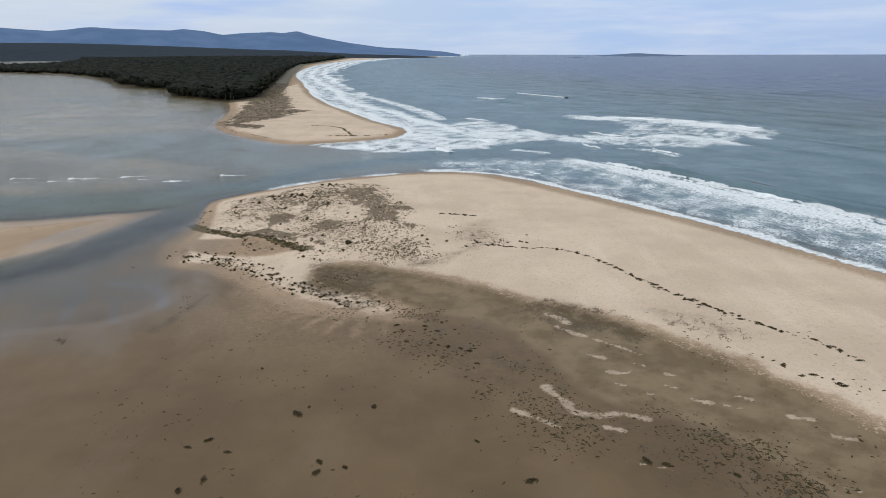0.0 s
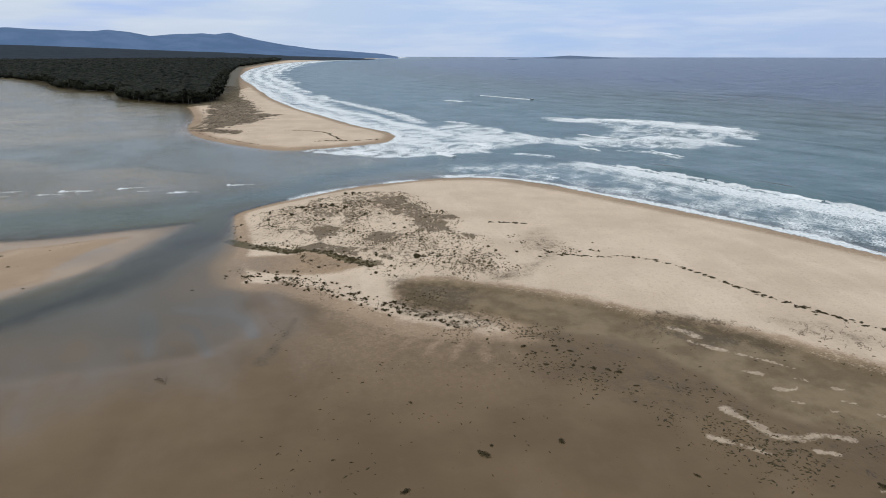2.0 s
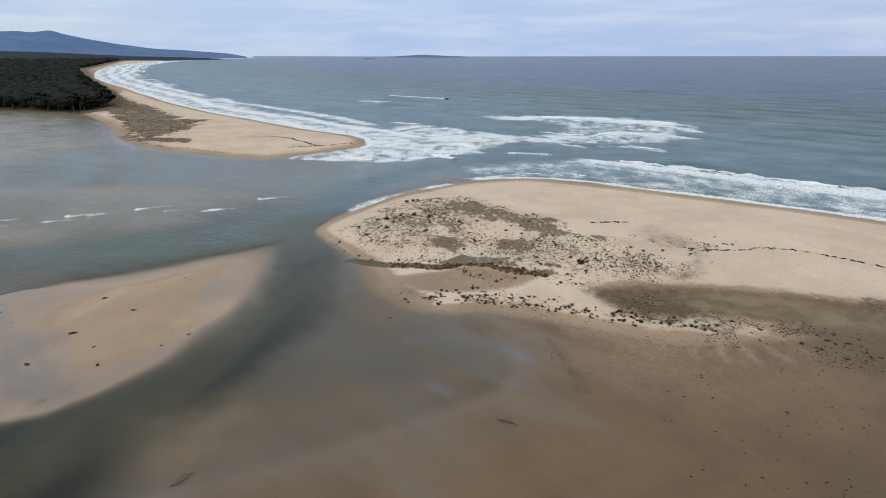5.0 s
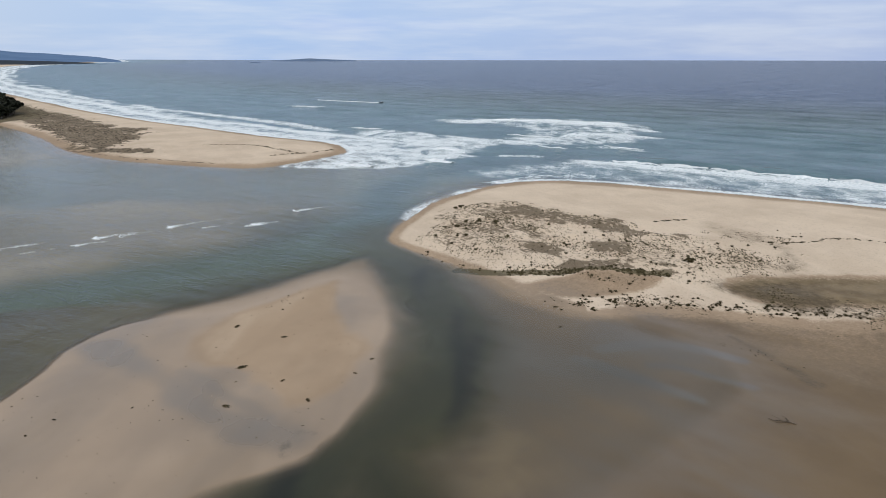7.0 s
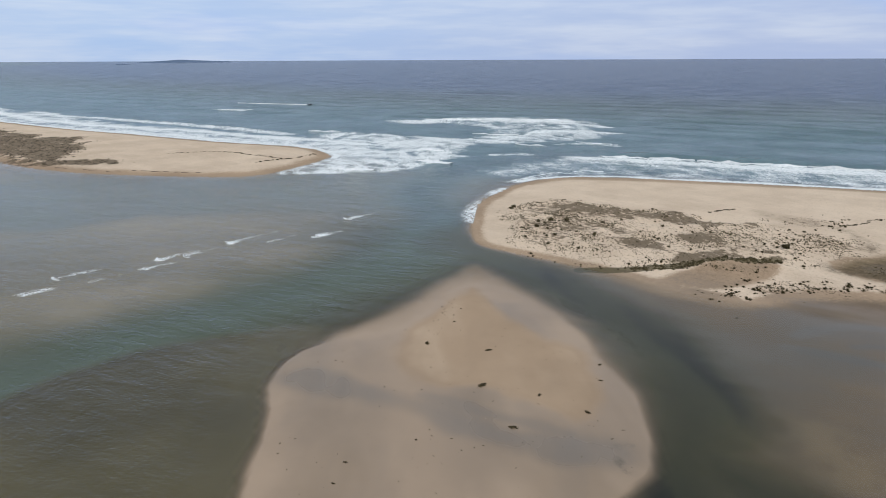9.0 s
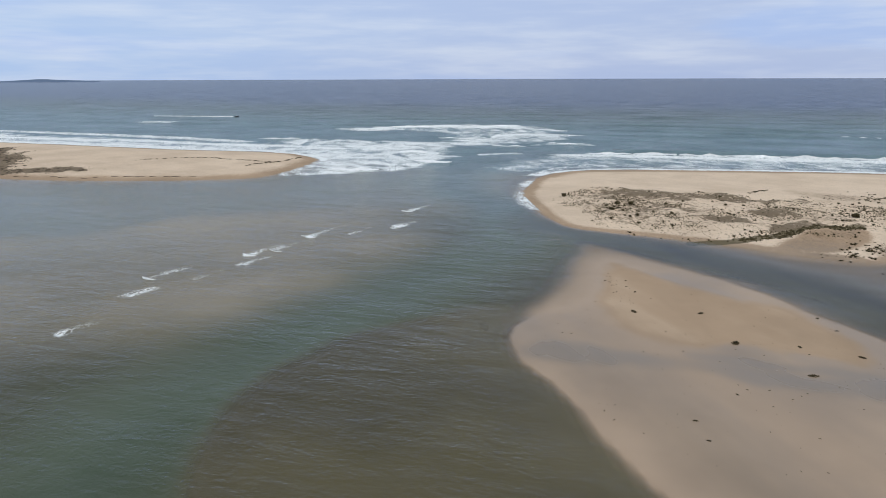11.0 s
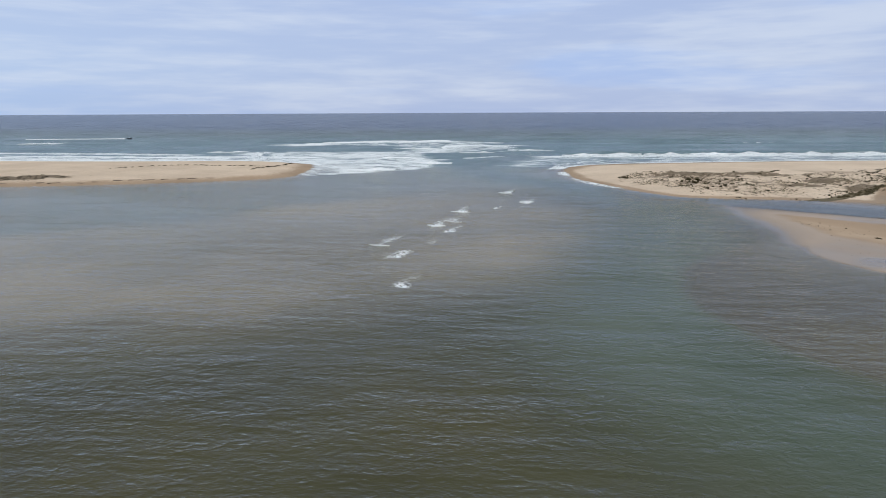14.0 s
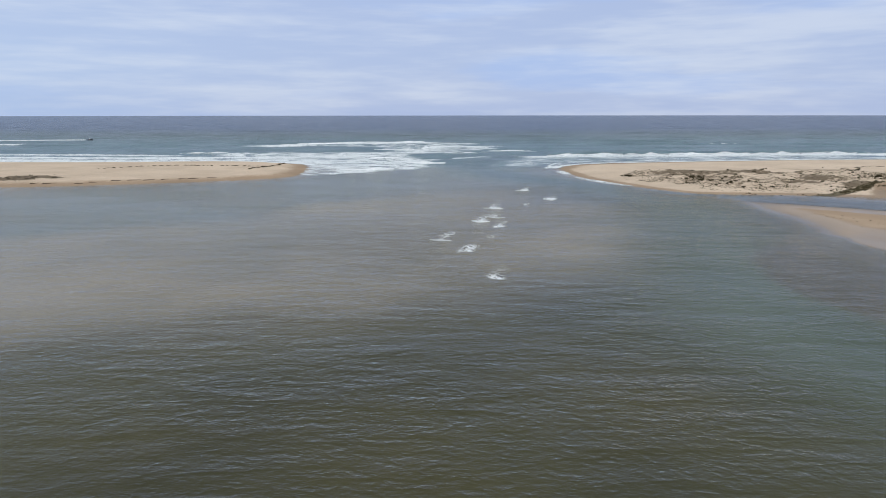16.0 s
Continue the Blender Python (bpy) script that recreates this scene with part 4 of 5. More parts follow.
# ---- woods ----
def clump_mesh(name, seed, size, count, spread, mat, flat=1.0, blades=6):
    """A crown or shrub of many small tilted leaf clumps round a centre."""
    rnd = random.Random(seed)
    verts, faces = [], []
    for _ in range(count):
        u, v, w = rnd.gauss(0, 1), rnd.gauss(0, 1), rnd.gauss(0, 1)
        k = (rnd.random() ** 0.4) / max(1e-6, math.sqrt(u * u + v * v + w * w))
        c = Vector((u * k * spread[0], v * k * spread[1], (w * k * 0.5 + 0.5) * spread[2]))
        turn = Euler((rnd.uniform(-0.9, 0.9), rnd.uniform(-0.9, 0.9), rnd.uniform(0, 6.3))).to_matrix()
        s = size * rnd.uniform(0.6, 1.4)
        base = len(verts)
        verts.append(c + turn @ Vector((0, 0, s * 0.5)))
        for i in range(blades):
            a = 2 * math.pi * i / blades
            r = s * rnd.uniform(0.6, 1.1)
            verts.append(c + turn @ Vector((math.cos(a) * r, math.sin(a) * r, -s * 0.25 * flat * rnd.random())))
        for i in range(blades):
            faces.append((base, base + 1 + i, base + 1 + (i + 1) % blades))
    return mesh_from(name, verts, faces, mat)


def trunk_mesh(name, seed, height):
    rnd = random.Random(seed)
    bm = bmesh.new()
    def limb(a, b, r0, r1):
        d = (b - a)
        m = Matrix.Translation((a + b) / 2) @ d.to_track_quat("Z", "Y").to_matrix().to_4x4()
        bmesh.ops.create_cone(bm, cap_ends=True, segments=7, radius1=r0, radius2=r1, depth=d.length, matrix=m)
    fork = Vector((rnd.uniform(-.4, .4), rnd.uniform(-.4, .4), height * 0.5))
    limb(Vector((0, 0, -0.6)), fork, 0.28, 0.19)
    for k in range(4):
        a = k * 1.6 + rnd.random()
        limb(fork, fork + Vector((math.cos(a) * height * 0.28, math.sin(a) * height * 0.28, height * rnd.uniform(0.2, 0.38))), 0.15, 0.05)
    me = bpy.data.meshes.new(name)
    bm.to_mesh(me)
    bm.free()
    me.materials.append(BARK)
    return me


def tree(seed, height):
    top = tagged(new("tree"), "dark green coastal tree at the lake's edge", "tree", "trees along the lake shore")
    for name, me in (("trunk", trunk_mesh("trunk", seed, height)),
                     ("crown", clump_mesh("crown", seed, height * 0.12, 90, (height * 0.48, height * 0.48, height * 0.62), LEAVES))):
        ob = new(name, me)
        ob.parent = top
        if name == "crown":
            ob.location = (0, 0, height * 0.34)
    return top


def ground_height(points):
    p = np.array(points, float)
    return lie(p[:, 0], p[:, 1])["h"]


rnd = random.Random(3)
kinds = [tree(s, h) for s, h in ((1, 9.5), (2, 12.0), (3, 10.5), (4, 8.0))]
spots = []
for line, inward in ((WOODS_EDGE[:70], (0.7, 0.7)), (SAND_EDGE[:30], (-1.0, 0.1))):
    for (x0, y0), (x1, y1) in zip(line[:-1], line[1:]):
        steps = max(1, int(math.hypot(x1 - x0, y1 - y0) / 7.5))
        for k in range(steps):
            s = k / steps
            d = rnd.uniform(-3, 5)
            spots.append((x0 + (x1 - x0) * s + inward[0] * d, y0 + (y1 - y0) * s + inward[1] * d))
spots = spots[:170]
for i, ((x, y), z) in enumerate(zip(spots, ground_height(spots))):
    m = pose(x, y, max(float(z), 0.1), 0, 0, rnd.uniform(0, 360))
    if i < len(kinds):
        kinds[i].matrix_world = m
    else:
        c = copy_thing(kinds[rnd.randrange(4)], m)
        c.scale = [rnd.uniform(0.8, 1.2)] * 3

# the canopy behind them, as one wood
tries = np.random.RandomState(5)
n1 = 60000
r = 560 + 2900 * tries.rand(n1) ** 1.7
turn = np.radians(5 + 48 * tries.rand(n1))
cx, cy = -np.sin(turn) * r, np.cos(turn) * r
ok = (reach(cx, cy, WOODS, True) > 3) & (reach(cx, cy, spline(LAGOON, True), True) < -15)
cx, cy = cx[ok][:7500], cy[ok][:7500]
cr = np.hypot(cx, cy)
verts, faces = [], []
ico = bmesh.new()
bmesh.ops.create_icosphere(ico, subdivisions=2, radius=1.0)
base_v = np.array([v.co for v in ico.verts])
base_f = np.array([[v.index for v in f.verts] for f in ico.faces])
ico.free()
size = (3.2 + 2.6 * tries.rand(len(cx))) * (0.8 + cr / 1800)
tall = (2.5 + 2.0 * tries.rand(len(cx))) * (0.9 + cr / 5000)
V = np.empty((len(cx), len(base_v), 3))
jit = 1 + 0.35 * (tries.rand(len(cx), len(base_v)) - 0.5)
V[:, :, 0] = cx[:, None] + base_v[None, :, 0] * size[:, None] * jit
V[:, :, 1] = cy[:, None] + base_v[None, :, 1] * size[:, None] * jit
V[:, :, 2] = 1.5 + tall[:, None] + base_v[None, :, 2] * tall[:, None] * jit
F = (base_f[None] + (np.arange(len(cx)) * len(base_v))[:, None, None]).reshape(-1, 3)
me = bpy.data.meshes.new("forest_canopy")
me.vertices.add(V.shape[0] * V.shape[1])
me.vertices.foreach_set("co", V.astype(np.float32).ravel())
me.loops.add(F.size)
me.loops.foreach_set("vertex_index", F.astype(np.int32).ravel())
me.polygons.add(len(F))
me.polygons.foreach_set("loop_start", np.arange(0, F.size, 3, dtype=np.int32))
me.update(calc_edges=True)
me.materials.append(CANOPY)
tagged(new("forest_canopy", me), "dense dark green coastal forest behind the lake shore", "forest", kind="stuff")


# ---- plants and drift on the sand ----
def part(name, me, parent, label=""):
    ob = new(name, me)
    ob.parent = parent
    return tagged(ob, label) if label else ob


def tuft_mesh(name, seed, blades, spread, height, mat):
    """A tussock of bent blades rising from one base."""
    rnd = random.Random(seed)
    verts, faces = [], []
    for _ in range(blades):
        a, r = rnd.uniform(0, 6.28), rnd.random() ** 0.6 * spread
        foot = Vector((math.cos(a) * r * 0.7, math.sin(a) * r * 0.7, -0.05))
        out = Vector((math.cos(a), math.sin(a), 0))
        side = Vector((-out.y, out.x, 0)) * rnd.uniform(0.05, 0.11) * (spread + 0.3)
        h = height * rnd.uniform(0.5, 1.0)
        mid = foot + out * r * 0.3 + Vector((0, 0, h * 0.7))
        tip = foot + out * (r * 0.5 + 0.3 * spread) + Vector((0, 0, h * rnd.uniform(0.6, 1.0)))
        b = len(verts)
        verts += [foot - side, foot + side, mid + side, mid - side, tip]
        faces += [(b, b + 1, b + 2, b + 3), (b + 3, b + 2, b + 4)]
    return mesh_from(name, verts, faces, mat)


def flake_mesh(name, seed, count, spread, size, mat):
    """A low heap of torn, curled strips."""
    rnd = random.Random(seed)
    verts, faces = [(0, 0, spread[2] * 0.35)], []
    for k in range(14):
        a, r = k * 0.4488, rnd.uniform(0.15, 0.5)
        verts.append((math.cos(a) * spread[0] * r, math.sin(a) * spread[1] * r, -0.05))
        faces.append((0, 1 + k, 1 + (k + 1) % 14))
    for _ in range(count):
        x, y = rnd.gauss(0, 0.42) * spread[0], rnd.gauss(0, 0.42) * spread[1]
        a, l, w = rnd.uniform(-0.8, 0.8) + (0 if rnd.random() < 0.6 else 1.6), size * rnd.uniform(0.6, 2.2), size * rnd.uniform(0.10, 0.26)
        z = spread[2] * rnd.random() * max(0.2, 1 - (x / spread[0]) ** 2 - (y / spread[1]) ** 2)
        d, n = Vector((math.cos(a), math.sin(a), 0)), Vector((-math.sin(a), math.cos(a), 0))
        c = Vector((x, y, z))
        if x * x / spread[0] ** 2 + y * y / spread[1] ** 2 > 1.1:
            continue
        b = len(verts)
        verts += [c - d * l - Vector((0, 0, z + 0.05)), c - n * w, c + n * w, c + Vector((0, 0, 0.12 * size + 0.03)), c + d * l - Vector((0, 0, z * 0.5 + 0.04))]
        faces += [(b, b + 1, b + 3), (b, b + 3, b + 2), (b + 1, b + 4, b + 3), (b + 3, b + 4, b + 2)]
    return mesh_from(name, verts, faces, mat)


rnd = random.Random(11)
plan = np.random.RandomState(21)

SHRUBS = [clump_mesh("coastal_shrub", 30 + k, 0.22, 46, (0.62, 0.55, 0.6), SHRUB) for k in range(3)]
TUFTS = [tuft_mesh("grass_tussock", 40 + k, 34, 0.5, 0.6, SHRUB) for k in range(3)]
WEEDS = [flake_mesh("seaweed_clump", 50 + k, 120, (0.80, 0.42, 0.22), 0.15, WEED) for k in range(4)]


def scatter(name, meshes, places, sizes, label, category, group):
    for i, ((x, y), z, s) in enumerate(zip(places, ground_height(places), sizes)):
        ob = tagged(new(name, meshes[i % len(meshes)]), label, category, group)
        ob.matrix_world = pose(x, y, float(z) - 0.02, 0, 0, rnd.uniform(0, 360)) @ Matrix.Diagonal((s, s, s * rnd.uniform(0.8, 1.1), 1))


def along(points, gap, width):
    line = spline(points, n=12)
    out = []
    for (x0, y0), (x1, y1) in zip(line[:-1], line[1:]):
        length = math.hypot(x1 - x0, y1 - y0)
        for _ in range(int(length / gap + rnd.random())):
            s = rnd.random()
            out.append((x0 + (x1 - x0) * s + rnd.gauss(0, width), y0 + (y1 - y0) * s + rnd.gauss(0, width)))
    return out


# shrubs of the near dune: single ones, then the rest among the hummocks
shrubs = [(-38.2, 219.2), (-40.5, 218), (-43.6, 199.6), (-39.8, 197.5), (-52, 197), (-47, 201), (-22, 147), (-34, 190), (-30, 187), (-54, 189), (-60, 186), (-45, 184)]
tall = [1.2, 1.0, 1.3, 1.2, 1.2, 0.9, 1.5, 0.8, 0.8, 0.9, 0.8, 0.8]
px, py = plan.uniform(-68, 0, 1500), plan.uniform(135, 222, 1500)
inside = reach(px, py, spline(DUNE, True), True) > 0
for x, y in zip(px[inside][:110], py[inside][:110]):
    shrubs.append((x, y))
    tall.append(rnd.uniform(0.28, 0.7))
scatter("coastal_shrub", SHRUBS, shrubs, tall, "small dark olive shrub growing on pale dune sand", "shrub", "shrubs on the near dune")
tussocks = along(DEBRIS[:5], 0.34, 1.5) + along([(-58, 142), (-51, 143), (-42, 144), (-33, 148), (-25, 149), (-12, 150)], 1.1, 1.8)
tussocks += along([(-66, 187), (-68, 180), (-63, 168), (-50, 160)], 1.6, 1.0) + along([(20, 150), (10, 149), (6, 144), (4, 140)], 0.9, 2.4)
tussocks = tussocks[:270]
scatter("grass_tussock", TUFTS, tussocks, [rnd.uniform(0.3, 0.9) for _ in tussocks], "dry olive-brown grass tussock on the edge of the dune", "grass tussock", "tussocks on the near spit")

# wrack and clumps of weed
wrack = along([(10, 148), (18, 145), (25, 145), (32, 139), (38, 127), (44, 115), (48, 109), (53, 101), (59, 94), (62, 86)], 0.72, 0.3)
wrack += along([(38, 127), (44, 115), (48, 109)], 0.9, 0.8) + along([(46, 92), (51, 86), (54, 83), (57, 78)], 1.6, 0.5)
wrack += along([(-1, 178), (4, 177.3), (9, 175.5)], 0.7, 0.2)
scatter("seaweed_clump", WEEDS, wrack, [rnd.uniform(0.35, 1.05) for _ in wrack], "dark dried seaweed clump on the high-tide line", "seaweed", "seaweed along the tide line")
singles = [(-118.7, 145.0, 1.9), (-123, 134.5, 1.6), (-114.5, 138, 1.0), (-110.2, 152.8, 1.3), (-100.5, 138.8, 1.0), (-104.5, 135.5, 0.9), (-116, 161, 1.5),
           (-143, 141.5, 0.8), (-134, 140, 0.7), (-107, 165, 0.8), (-113, 131, 1.2), (-104, 172, 0.7), (-102, 169, 0.7), (-105, 167.5, 0.6), (-146, 139, 0.7),
           (-18.6, 74.3, 2.2), (-17.5, 76, 0.9), (-26.5, 87, 0.9), (-28, 68.5, 1.5), (-30, 67, 1.3), (-25, 66, 1.3), (-26, 61, 1.6), (-28, 59, 1.5), (-14, 64, 1.4), (-14, 62, 1.6),
           (-11, 63, 1.2), (9.5, 60.5, 1.9), (23, 64, 1.9), (25, 63.3, 1.7), (32, 61.5, 1.5), (-9, 76, 1.5), (4, 68, 1.1), (-67, 135, 1.1), (-3, 102, 1.4), (-1, 100, 1.3), (-6, 96, 1.1),
           (-62, 146, 0.8), (24, 73, 0.8), (49.5, 68, 1.0), (38, 91.5, 0.7), (-36, 75, 0.7), (-47, 80, 0.6), (-45, 105, 0.6), (-47, 109, 0.5), (-47.5, 106, 0.5), (-46.5, 113, 0.4)]
scatter("seaweed_clump", WEEDS, [(x, y) for x, y, s in singles], [0.62 * s for x, y, s in singles], "dark clump of seaweed stranded on wet sand", "seaweed", "seaweed on the sand flats")
strewn = (along(DEBRIS[4:], 0.55, 3.0) + along(DEBRIS_RIGHT, 1.2, 2.0))[:60]
scatter("seaweed_clump", WEEDS, strewn, [0.3 + 0.6 * rnd.random() ** 2 for _ in strewn], "olive-brown seaweed clump strewn over wet sand", "seaweed", "seaweed strewn over the slope")
far_wrack = along([(-83, 399), (-69, 394), (-59, 385), (-53, 368), (-47, 351), (-38, 352), (-27, 359)], 1.5, 0.4) + along([(-47, 350), (-56, 351), (-62, 349)], 1.5, 0.3)
scatter("seaweed_clump", WEEDS, far_wrack, [rnd.uniform(0.8, 1.5) for _ in far_wrack], "dark dried seaweed clump on the far spit's tide line", "seaweed", "seaweed on the far spit")


def limb_into(bm, a, b, r0, r1, sides=7):
    d = b - a
    m = Matrix.Translation((a + b) / 2) @ d.to_track_quat("Z", "Y").to_matrix().to_4x4()
    bmesh.ops.create_cone(bm, cap_ends=True, segments=sides, radius1=r0, radius2=r1, depth=d.length, matrix=m)


def log_mesh(name, seed, length, radius, branches):
    rnd2 = random.Random(seed)
    bm = bmesh.new()
    spine = [Vector((length * (k / 5 - 0.5), rnd2.uniform(-0.06, 0.06) * length, radius * 0.6)) for k in range(6)]
    for k in range(5):
        limb_into(bm, spine[k], spine[k + 1], radius * (1 - 0.13 * k), radius * (0.87 - 0.13 * k))
    for _ in range(branches):
        k = rnd2.randrange(1, 5)
        tip = spine[k] + Vector((rnd2.uniform(0.15, 0.45) * length, rnd2.choice((-1, 1)) * rnd2.uniform(0.1, 0.3) * length, rnd2.uniform(0.0, 0.12) * length))
        limb_into(bm, spine[k], tip, radius * 0.45, radius * 0.12, 5)
    me = bpy.data.meshes.new(name)
    bm.to_mesh(me)
    bm.free()
    me.materials.append(WOOD)
    return me


LOGS = [log_mesh("driftwood_log", 60 + k, 5.0, 0.24, 1) for k in range(3)]
BRANCH = log_mesh("driftwood_branch", 70, 3.2, 0.10, 9)
for x, y, turn in ((-61.5, 97, 130), (-100, 98, 40)):
    ob = tagged(new("driftwood_branch", BRANCH), "bare dark fallen branch lying on wet sand", "driftwood", "driftwood on the flat")
    ob.matrix_world = pose(x, y, float(ground_height([(x, y)])[0]), 0, 0, turn)
shore = spline([(-140, 409), (-134.5, 398), (-122, 376), (-110, 362), (-98, 350), (-90, 341)], n=5)
for i, ((x0, y0), (x1, y1)) in enumerate(zip(shore[:-1], shore[1:])):
    if i % 3 == 2:
        continue
    x, y = (x0 + x1) / 2 + rnd.uniform(0.5, 3.0), (y0 + y1) / 2 + rnd.uniform(0.5, 3.0)
    ob = tagged(new("driftwood_log", LOGS[i % 3]), "weathered dark driftwood log along the far spit's shore", "driftwood", "logs on the far spit")
    ob.matrix_world = pose(x, y, float(ground_height([(x, y)])[0]), 0, 0, math.degrees(math.atan2(y1 - y0, x1 - x0)) + rnd.uniform(-25, 25)) @ Matrix.Diagonal((rnd.uniform(0.4, 0.8), 0.6, 0.6, 1))


# ---- loose litter and scrub, too small to count ----
def stuff(name, places, sizes, mat, label, category, turn, stretch, rise):
    n = len(places)
    z = ground_height(places)
    p = np.array(places)
    a = turn + plan.normal(0, 1.1, n)
    ring = np.array([(-1, 0), (-0.2, 0.5), (0.9, 0.25), (0.7, -0.4), (-0.3, -0.55)])
    V = np.zeros((n, 6, 3))
    jit = 1 + 0.5 * (plan.rand(n, 5, 2) - 0.5)
    r = ring[None] * jit * sizes[:, None, None] * np.array([stretch, 1.0])
    c, s = np.cos(a)[:, None], np.sin(a)[:, None]
    V[:, :5, 0], V[:, :5, 1] = p[:, 0:1] + r[:, :, 0] * c - r[:, :, 1] * s, p[:, 1:2] + r[:, :, 0] * s + r[:, :, 1] * c
    V[:, :5, 2] = z[:, None] - 0.04
    V[:, 5, :2] = p + plan.normal(0, 0.15, (n, 2)) * sizes[:, None]
    V[:, 5, 2] = z + rise * sizes
    base = np.arange(n)[:, None] * 6
    F = np.concatenate([base + np.array([[k, (k + 1) % 5, 5]]) for k in range(5)]).astype(np.int32)
    me = bpy.data.meshes.new(name)
    me.vertices.add(n * 6)
    me.vertices.foreach_set("co", V.astype(np.float32).ravel())
    me.loops.add(F.size)
    me.loops.foreach_set("vertex_index", F.ravel())
    me.polygons.add(len(F))
    me.polygons.foreach_set("loop_start", np.arange(0, F.size, 3, dtype=np.int32))
    me.update(calc_edges=True)
    me.materials.append(mat)
    return tagged(new(name, me), label, category, kind="stuff")


litter = along(DEBRIS[3:], 0.008, 3.6) + along(DEBRIS_RIGHT, 0.008, 2.4) + along(DEBRIS[:5], 0.016, 2.2)
litter += [(plan.uniform(-45, 60), plan.uniform(42, 100)) for _ in range(2600)]
litter += [(-47 + plan.normal(0, 1.2), plan.uniform(102, 117)) for _ in range(420)]
litter += [(plan.uniform(-35, -5), plan.uniform(55, 72)) for _ in range(260)]
litter = np.array(litter)
litter = litter[(fbm(litter[:, 0], litter[:, 1], 6.0, 3) + plan.normal(0, 0.16, len(litter)) > 0.10)]
litter = litter[(reach(litter[:, 0], litter[:, 1], LAND_A, True) > 1)]
stuff("seaweed_litter", litter, 0.04 + 0.27 * plan.rand(len(litter)) ** 2.8, WEED, "scattered dark shreds of seaweed and twigs on brown wet sand", "seaweed litter", -0.6, 1.7, 0.4)
bar_litter = np.array(along([(-98, 176), (-104, 171), (-113, 163)], 0.35, 0.6) + [(plan.uniform(-150, -100), plan.uniform(112, 168)) for _ in range(240)])
bar_litter = bar_litter[reach(bar_litter[:, 0], bar_litter[:, 1], spline(BAR, True), True) > 2]
stuff("bar_litter", bar_litter, 0.06 + 0.16 * plan.rand(len(bar_litter)) ** 2, WEED, "sparse dark shreds of weed on the sand bar", "seaweed litter", 0.4, 1.6, 0.35)
bx, by = plan.uniform(-70, 16, 60000), plan.uniform(120, 225, 60000)
grow = lie(bx, by)
pick = (plan.rand(60000) < np.where(grow["olive"] > 0.5, 0.6, np.where(grow["veg"] > 0.7, 0.07, 0.55 * (grow["veg"] > 0.3) * step(0.0, 0.4, fbm(bx, by, 7, 3) + 0.1)))) & (grow["h"] > 0.2)
scrub = np.stack([bx[pick], by[pick]], 1)
stuff("low_scrub", scrub, (0.08 + 0.24 * plan.rand(len(scrub)) ** 2) * (1 + 0.9 * grow["olive"][pick]), SHRUB, "low dry brown and olive scrub over the near dune", "scrub", 0.2, 1.3, 0.8)
bx, by = plan.uniform(-240, -60, 70000), plan.uniform(360, 900, 70000)
grow = lie(bx, by)
pick = (plan.rand(70000) < (grow["veg"] ** 2.0) * 0.6) & (grow["h"] > 0.4)
scrub = np.stack([bx[pick], by[pick]], 1)
stuff("far_scrub", scrub, 0.25 + 0.45 * plan.rand(len(scrub)) ** 2, SCRUB, "low grey-brown scrub over the far spit", "scrub", 1.8, 1.6, 0.6)


# ---- breaking waves ----
def breaker_mesh(seed, length, back, height):
    """A curling crest with a steep white front and a ragged foam back; it runs along y and breaks towards -x."""
    rnd2 = random.Random(seed)
    cross = [(-0.10, -0.25), (-0.06, 0.35), (0.0, 0.85), (0.05, 1.0), (0.16, 0.8), (0.40, 0.42), (0.72, 0.16), (1.0, -0.12)]
    n = max(10, int(length / 0.9))
    verts, faces = [], []
    for i in range(n + 1):
        s = i / n
        fade = max(0.0, math.sin(math.pi * s)) ** 0.8 * (0.65 + 0.35 * math.sin(s * length * 0.55 + seed))
        bow = 0.10 * length * (2 * s - 1) ** 2
        wob = float(fbm(np.array([s * length]), np.array([seed * 13.7]), 5.0, 3)[0])
        for k, (u, h) in enumerate(cross):
            rag = float(fbm(np.array([s * length * 1.3 + k * 3.1]), np.array([seed * 7.1 + k]), 2.5, 3)[0])
            verts.append((u * back * (0.35 + 0.65 * fade) * (1 + 1.1 * rag * (k > 3)) + bow + wob * 1.6,
                          (s - 0.5) * length, h * height * (0.25 + 0.75 * fade) * (1 + 0.45 * wob) + 0.10 * rag * height))
    m = len(cross)
    for i in range(n):
        for k in range(m - 1):
            a = i * m + k
            faces.append((a, a + 1, a + m + 1, a + m))
    return mesh_from("breaking_wave", verts, faces, FOAM, True)


def breaker(x, y, toward, length, back, height, label, group):
    """toward: degrees from east of the way in which it runs."""
    ob = tagged(new("breaking_wave", breaker_mesh(int(abs(x * 7 + y * 3)), length, back, height)), label, "wave", group)
    ob.matrix_world = pose(x, y, 0.02, 0, 0, toward - 180)


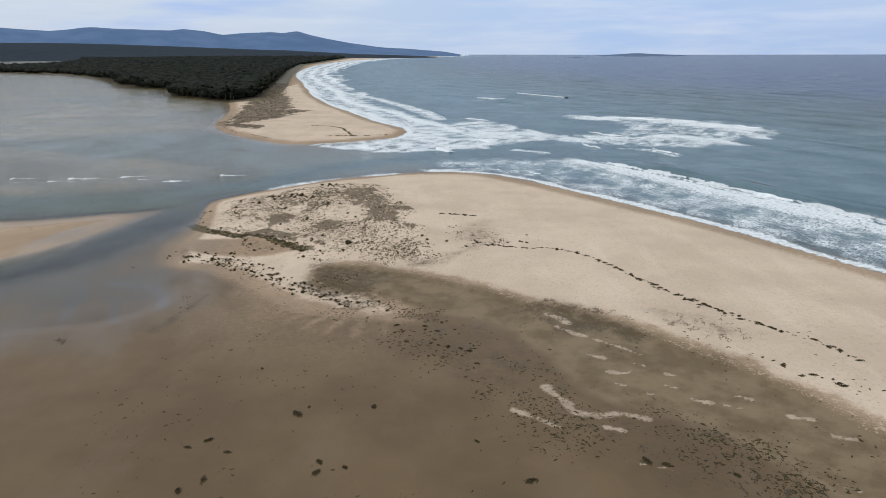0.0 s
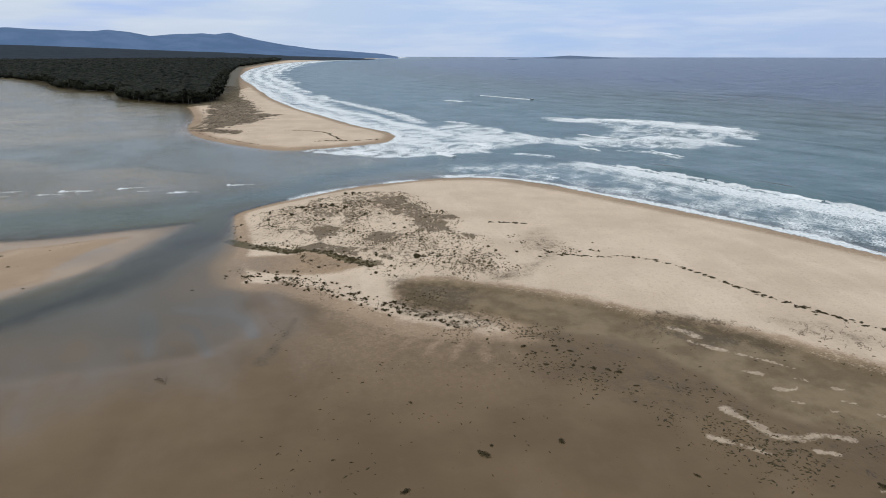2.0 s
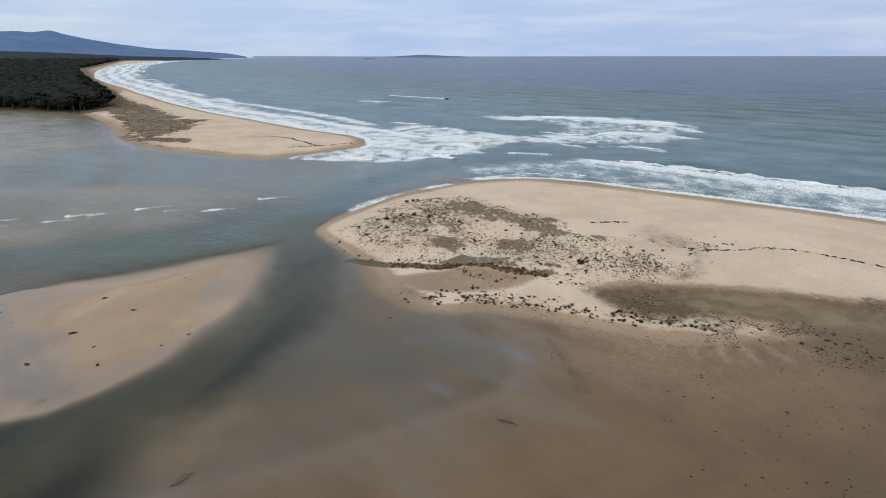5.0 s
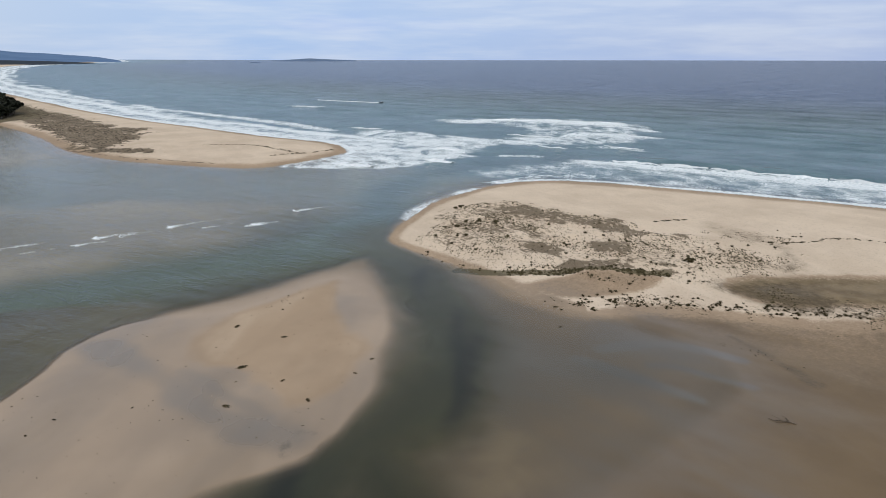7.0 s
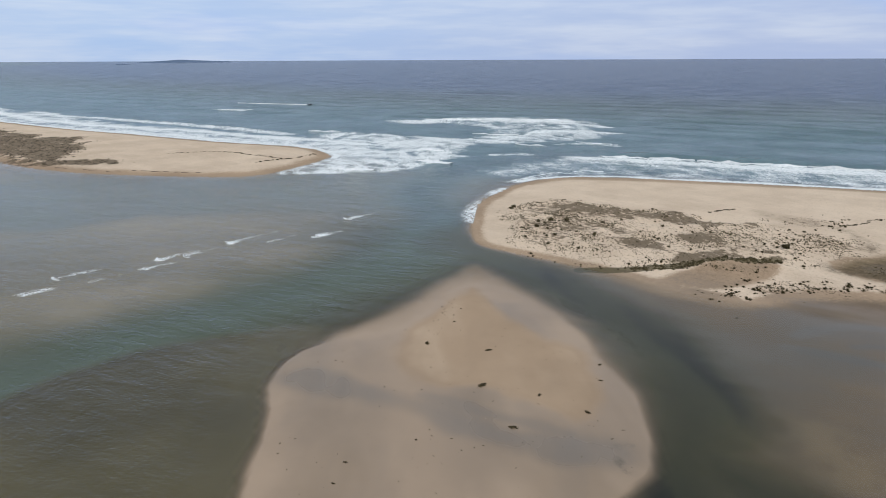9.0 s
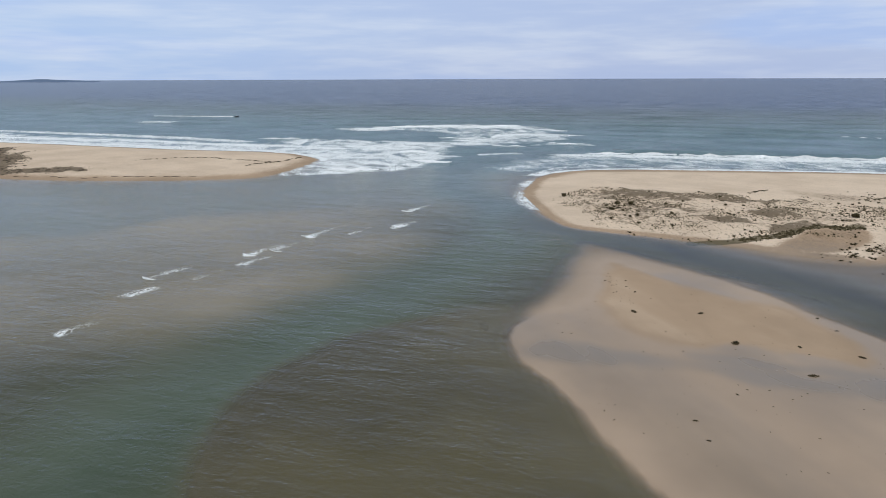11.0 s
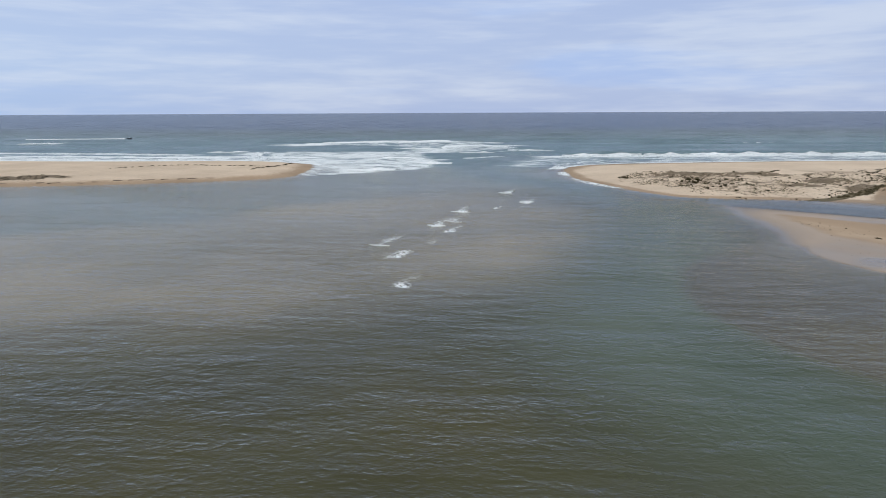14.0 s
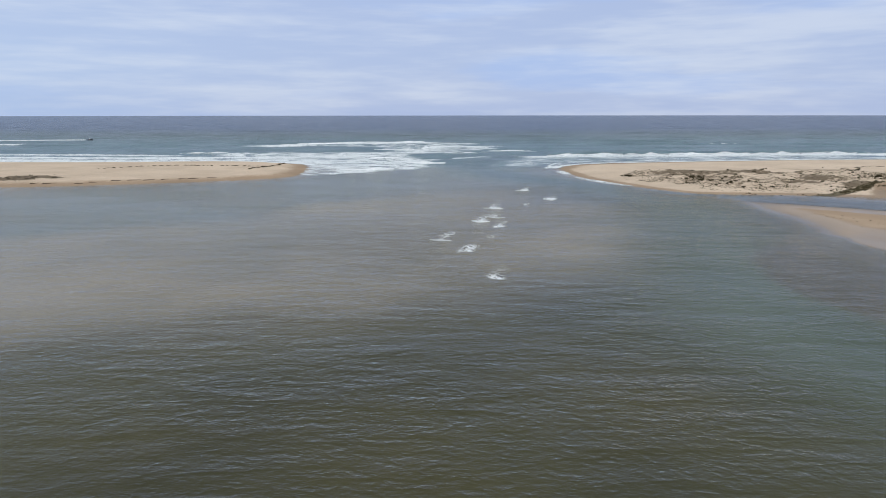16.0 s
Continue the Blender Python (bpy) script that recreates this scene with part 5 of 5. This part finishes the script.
for k, (x, y, length) in enumerate(((71, 260, 20), (82, 243, 19), (92, 224, 22), (101, 205, 20), (111, 185, 24), (122, 162, 26), (134, 136, 30))):
    breaker(x, y, 206, length, 4.5, 1.15, "white breaking wave rolling towards the near beach", "waves off the near beach")
for x, y, toward, length in ((133, 441, 225, 26), (160, 372, 205, 20), (88, 361, 215, 18), (100, 300, 200, 13), (150, 405, 210, 17), (70, 316, 200, 12),
                             (-2, 305, 200, 14), (-38, 312, 215, 16), (20, 335, 205, 12), (20, 441, 225, 16), (45, 630, 235, 22), (180, 395, 210, 14)):
    alone = (x, y) not in ((133, 441), (-2, 305), (-38, 312), (20, 335))
    breaker(x, y, toward, length * (1.5 if alone else 1.15), 2.6 if alone else 8.0, 0.6 if alone else 0.8, "white breaking wave on the bar outside the inlet", "waves outside the inlet")
for cx0, cy0, breadth, trail in RIPS[::2]:
    breaker(cx0, cy0, 188, breadth * 0.75, 0.9, 0.28, "small white wave breaking in the river shallows", "small waves in the river")


def face_mesh(seed, length, height):
    """The dark, still unbroken part of a wave: steep in front, long behind."""
    cross = [(-2.2, -0.1), (-1.2, 0.25), (-0.4, 0.8), (0.3, 1.0), (1.6, 0.8), (3.6, 0.3), (6.0, -0.1)]
    n = max(8, int(length / 1.5))
    verts, faces = [], []
    for i in range(n + 1):
        s = i / n
        fade = math.sin(math.pi * s) ** 0.7
        wob = float(fbm(np.array([s * length]), np.array([seed * 3.3]), 12.0, 3)[0])
        for u, h in cross:
            verts.append((u + wob, (s - 0.5) * length, h * height * fade * (1 + 0.2 * wob) - 0.05))
    m = len(cross)
    for i in range(n):
        for k in range(m - 1):
            a = i * m + k
            faces.append((a, a + 1, a + m + 1, a + m))
    return mesh_from("wave_swell", verts, faces, SWELL, True)


for k, (x, y, toward, length, height) in enumerate(((88, 258, 206, 30, 1.0), (107, 222, 206, 34, 1.0))):
    ob = tagged(new("wave_swell", face_mesh(k, length, height)), "dark green wave about to break on the bar", "wave", "waves about to break")
    ob.matrix_world = pose(x, y, 0.0, 0, 0, toward - 180)


# ---- the boat ----
def boat():
    top = tagged(new("motorboat"), "small dark open motorboat under way on the sea", "boat")
    bm = bmesh.new()
    rings = []
    for k in range(7):
        s = k / 6
        x = -2.6 + 5.4 * s
        w = 1.0 * (1 - max(0.0, s - 0.45) ** 2 * 3.1)
        w = max(w, 0.06)
        rings.append([bm.verts.new((x, w * q, z + 0.5 * s * s * (z > 0))) for q, z in ((-1, 0.75), (-0.8, 0.1), (0, -0.35), (0.8, 0.1), (1, 0.75), (0.85, 0.72), (0.6, 0.2), (-0.6, 0.2), (-0.85, 0.72))])
    for r0, r1 in zip(rings[:-1], rings[1:]):
        for i in range(9):
            bm.faces.new((r0[i], r0[(i + 1) % 9], r1[(i + 1) % 9], r1[i]))
    bm.faces.new(rings[0])
    bm.faces.new(rings[-1][::-1])
    bmesh.ops.recalc_face_normals(bm, faces=bm.faces)
    me = bpy.data.meshes.new("hull")
    bm.to_mesh(me)
    bm.free()
    me.materials.append(HULL)
    part("hull", me, top, "dark painted hull")
    for name, mat, place_, size in (("console", CABIN, (-0.2, 0, 0.75), (0.8, 0.7, 1.1)), ("windscreen", CABIN, (0.25, 0, 1.45), (0.12, 0.9, 0.5)), ("outboard_motor", HULL, (-2.75, 0, 0.65), (0.45, 0.4, 1.1))):
        bm = bmesh.new()
        bmesh.ops.create_cube(bm, size=1.0, matrix=Matrix.Translation(place_) @ Matrix.Diagonal((*size, 1)))
        bmesh.ops.bevel(bm, geom=bm.edges[:], offset=0.08, segments=2, affect="EDGES")
        me = bpy.data.meshes.new(name)
        bm.to_mesh(me)
        bm.free()
        me.materials.append(mat)
        part(name, me, top)
    return top


boat().matrix_world = pose(117, 636, 0.35, 0, -4, -60) @ Matrix.Scale(0.75, 4)
verts, faces = [], []
for i in range(41):
    s = i / 40
    x, y = 115.5 - 38 * s, 639 + 66 * s
    w = (0.5 + 1.0 * s) * (1 + 0.5 * math.sin(i * 2.3)) * (1 - 0.6 * s)
    verts += [(x - 0.87 * w, y - 0.5 * w, 0.3), (x, y, 0.75 - 0.2 * s), (x + 0.87 * w, y + 0.5 * w, 0.3)]
for i in range(40):
    for k in (0, 1):
        faces.append((i * 3 + k, i * 3 + k + 1, i * 3 + k + 4, i * 3 + k + 3))
tagged(new("boat_wake", mesh_from("boat_wake", verts, faces, FOAM, True)), "thin white wake trailing behind the motorboat", "wake")
